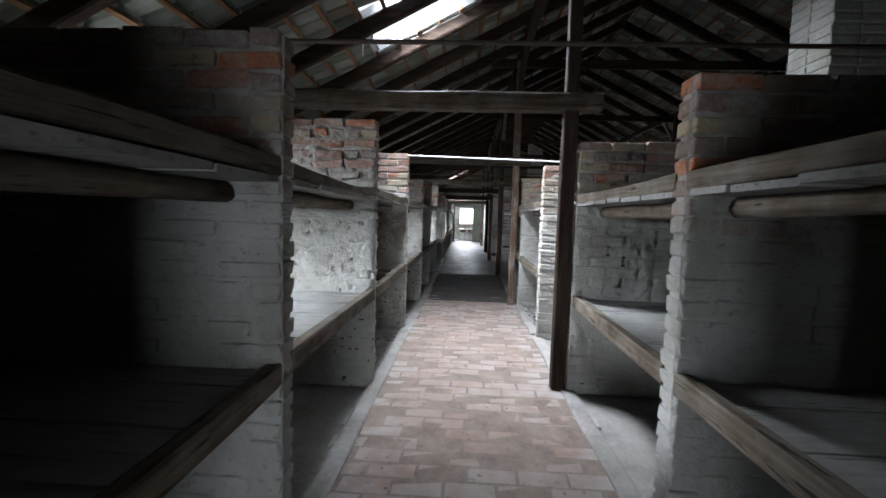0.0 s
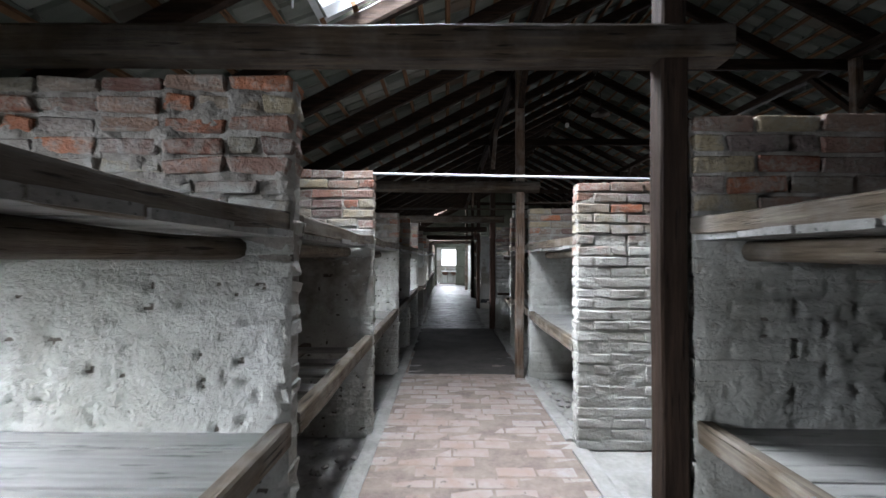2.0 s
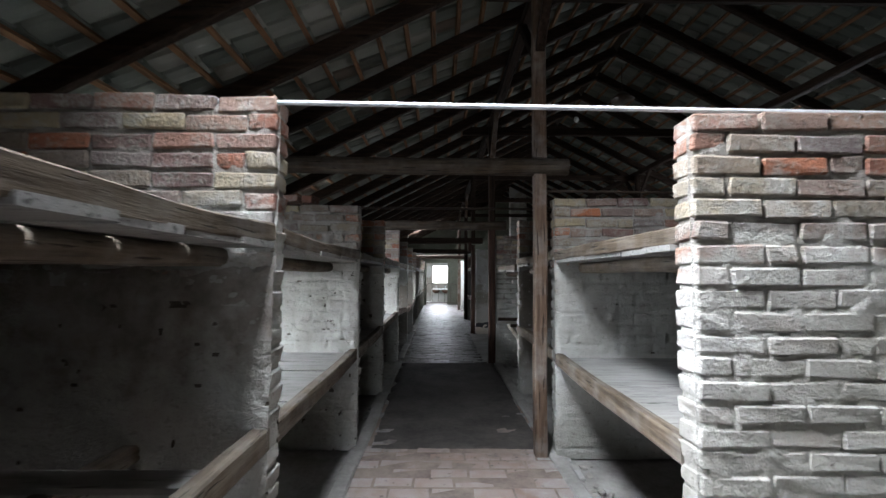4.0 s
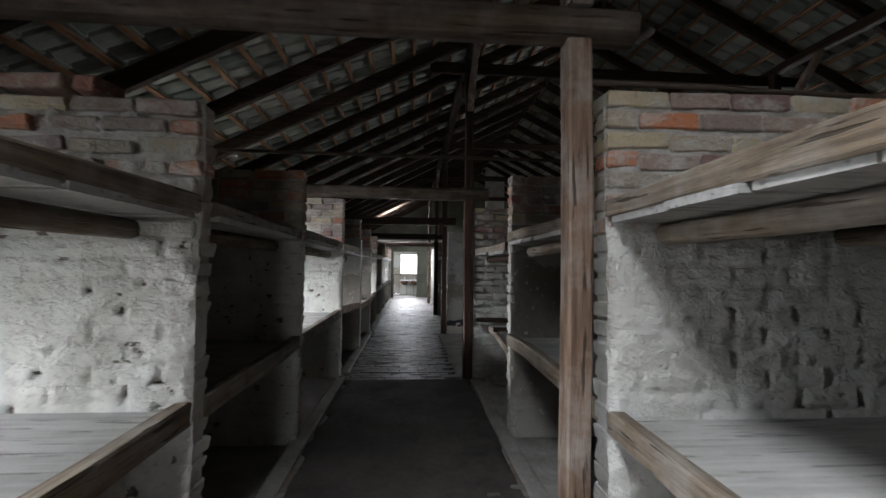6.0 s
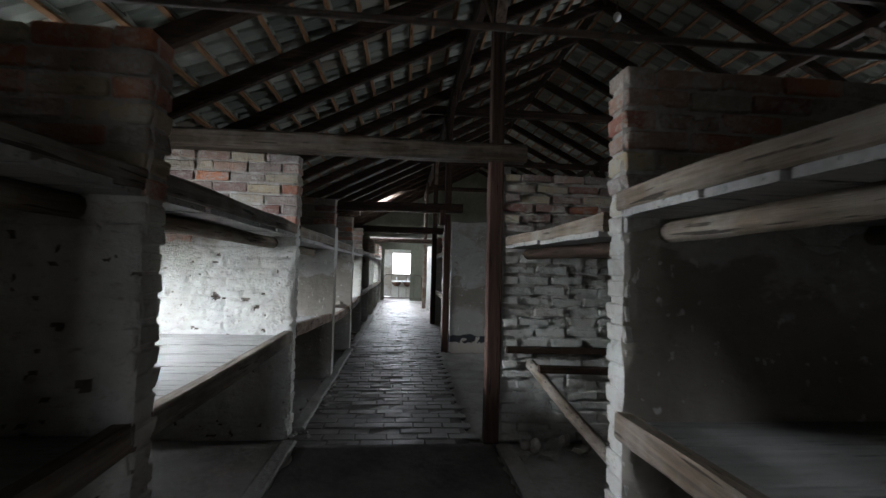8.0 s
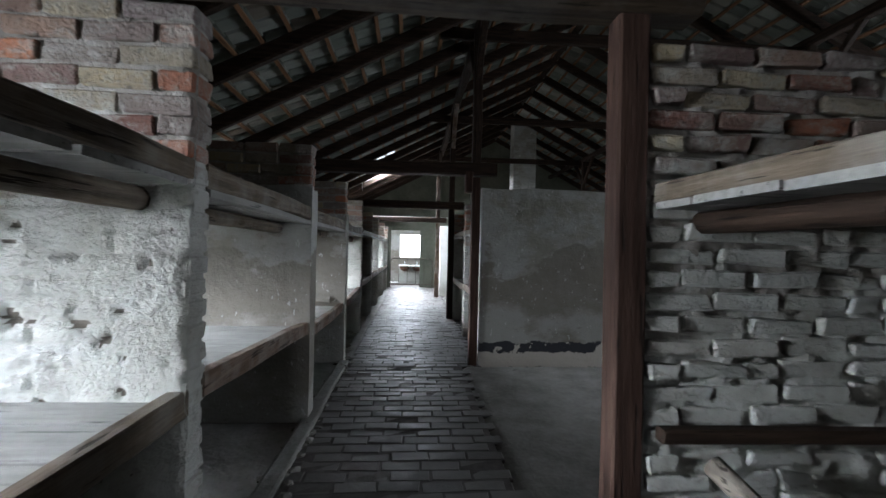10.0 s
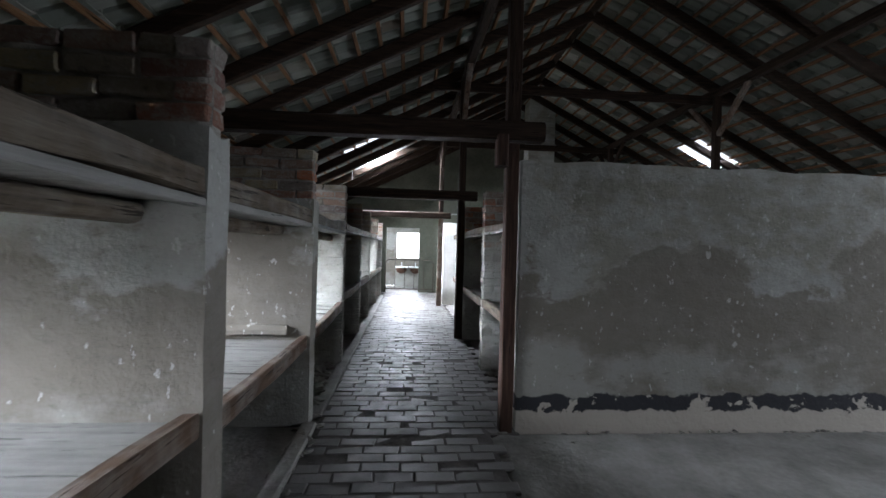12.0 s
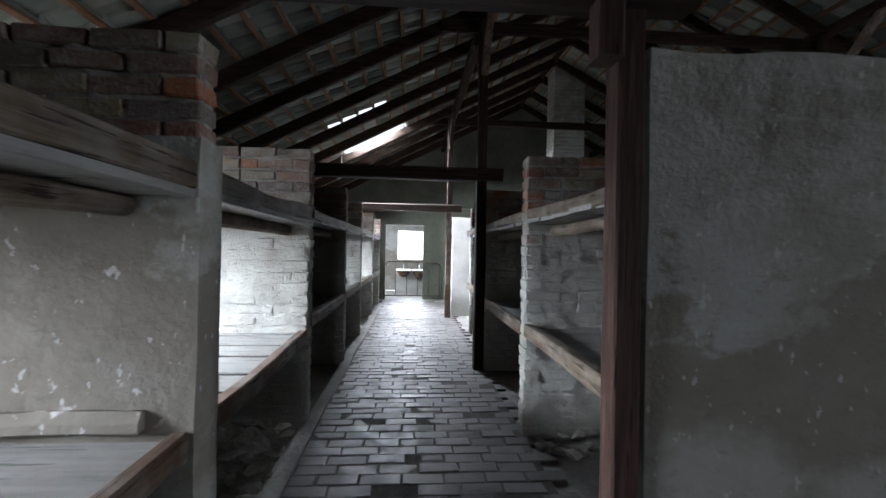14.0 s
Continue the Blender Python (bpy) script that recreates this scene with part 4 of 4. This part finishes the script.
# ---------------------------------------------------------------- pieces: bricks and pavers
LT = [2.15, 2.15, 2.20, 2.25, 2.25, 2.26, 2.16, 2.26, 2.19, 2.17, 2.14, 2.10, 2.10, 2.10, 2.10]
for i, y in enumerate(LEFT_Y):
    brick_wall("partition_brick", XL, WL, y, LT[i], "worn brick bunk partition with peeling limewash", 40 + i, ragged=0.35 if i == 5 else 0.0, rubble=i in (3, 5), smeared=-0.010 if i in (3, 5) else -0.004,
               plaster_below={8: 1.84, 9: 1.78}.get(i), coated=(1.56 + 0.03 * (i % 3), LIME if i != 4 else STUCCO, 0.7 if i == 4 else 1.4, 0.68, 1.3, 0.8) if 3 <= i <= 7 else None)
RT = [2.1, 2.1, 2.08, 2.12, 2.12, 2.14, 2.19, 2.16, 0, 2.10, 2.08, 2.08, 2.08]
RC = {3: (1.55, LIME, 1.3, 0.25, 1.2, 0.2), 5: (1.62, LIME, 1.2, 0.2, 1.2, 0.15), 6: (1.60, PLASTER, 0.15, 0.3, 0.8, 0.2)}
for i, y in enumerate(RIGHT_Y):
    if i not in (8, 12):
        brick_wall("partition_brick", RIGHT_X[i], CX - 0.06, y, RT[i], "worn brick bunk partition with peeling limewash", 80 + i, coated=RC.get(i), smeared={4: -0.0045, 5: -0.002, 7: -0.018, 9: -0.006}.get(i, -0.003), rubble=i == 7, calm={4: 0.7, 5: 0.6}.get(i, 1.0))
bm = boxed(WL, XL - 0.16, 12.15, 12.195, 0.72, 0.79)
bmesh.ops.subdivide_edges(bm, edges=bm.edges, cuts=10, use_grid_fill=True)
for v in bm.verts:
    t_ = max(0.0, (v.co.z - 0.755) / 0.035)
    v.co.y += 0.022 * t_ + 0.008 * noise.noise(v.co * 5.0)
    v.co.z += 0.016 * noise.noise(v.co * 4.0 + Vector((3, 0, 0)))
structure("plaster_ledge", bm, PLASTER, "narrow plaster ledge along the partition's foot", "ledge")


def paver_mesh(seed, w, d, mat_):
    bm = bmesh.new()
    bmesh.ops.create_cube(bm, size=1.0, matrix=Matrix.Diagonal((w, d, 0.05, 1)))
    bmesh.ops.bevel(bm, geom=[e for e in bm.edges if (e.verts[0].co.z + e.verts[1].co.z) > 0.02], offset=0.008, segments=1, affect="EDGES")
    for v in bm.verts:
        q = v.co * 14 + Vector((seed * 3.1, seed, 0))
        v.co += Vector((noise.noise(q), noise.noise(q + Vector((7, 0, 0))), noise.noise(q + Vector((0, 7, 0))) * 0.6)) * 0.009
    return mesh_of("paver", bm, mat_)


def paving(y0, y1, mat_, uneven, seed, singles, x1=XR - 0.06, pw=0.255, pd=0.125, host_top=0.0125, turn=1.0, joint=None):
    rng = random.Random(seed)
    meshes = [paver_mesh(seed + i, pw - 0.005, pd - 0.004, mat_) for i in range(6)]
    x0 = XL + 0.10
    host = structure("floor_paving", boxed(x0 - 0.05, x1 + 0.05, y0, y1, -0.011, host_top), joint or JOINT, "worn brick paving of the aisle", "floor")
    verts, faces, count = [], [], 0
    y, r = y0, 0
    while y < y1 - pd * 0.5:
        x = x0 - (pw / 2 if r % 2 else 0) + rng.uniform(-0.045, 0.045)
        while x < x1:
            c = x + pw / 2
            if x0 - 0.06 < c < x1 + 0.06:
                m = pose(c, y + pd / 2 + rng.uniform(-0.004, 0.004) * turn, -0.012 + rng.uniform(-uneven, uneven), rng.uniform(-1, 1) * uneven * 120, rng.uniform(-1, 1) * uneven * 90, rng.uniform(-1, 1) * turn)
                me = rng.choice(meshes)
                if singles[0] <= y < singles[1] and count < 290:
                    ob = new("paver", me)
                    ob.parent, ob.matrix_basis = host, m
                    count += 1
                else:
                    n0 = len(verts)
                    verts.extend((m @ v.co)[:] for v in me.vertices)
                    faces.extend(tuple(n0 + i for i in p.vertices) for p in me.polygons)
            x += pw
        y += pd
        r += 1
    me = bpy.data.meshes.new("pavers")
    me.from_pydata(verts, [], faces)
    me.materials.append(mat_)
    ob = new("pavers", me)
    ob.parent = host
    tagged(ob, kind="stuff")


paving(-4.5, 6.15, PAVER_RED, 0.0018, 11, (0.6, 5.7), XR - 0.06, 0.285, 0.148, 0.0126, 1.0, JOINT_RED)
paving(8.42, 12.0, PAVER_DARK, 0.004, 31, (8.4, 12.0), 0.54, 0.25, 0.122, 0.0098, 2.4)
paving(12.0, 22.35, PAVER_DARK, 0.004, 37, (12.0, 15.6), XR - 0.06, 0.25, 0.122, 0.0098, 2.0)

# limewashed bricks of the chimneys above the partitions
PALE_BRICKS = [brick_mesh(i + 90, 0.222, TH, BRICK_H, PLASTER, 0.7) for i in range(6)]
for stack in CHIMNEYS:
    rng = random.Random(int(stack.location.y))
    for r in range(38):
        z = 2.04 + r * COURSE
        for c in range(3):
            ob = new("brick", rng.choice(PALE_BRICKS))
            ob.parent = stack
            ob.matrix_basis = pose(0.114 + 0.227 * c - (0.0 if r % 2 else 0.004), TH / 2 + rng.uniform(-0.003, 0.005), z, 0, 0, rng.uniform(-0.7, 0.7))
        for c in range(2):
            ob = new("brick", rng.choice(PALE_BRICKS))
            ob.parent = stack
            ob.matrix_basis = pose(TH / 2 + rng.uniform(-0.003, 0.005), 0.125 + 0.235 * c, z + 0.001, 0, 0, 90 + rng.uniform(-0.7, 0.7))
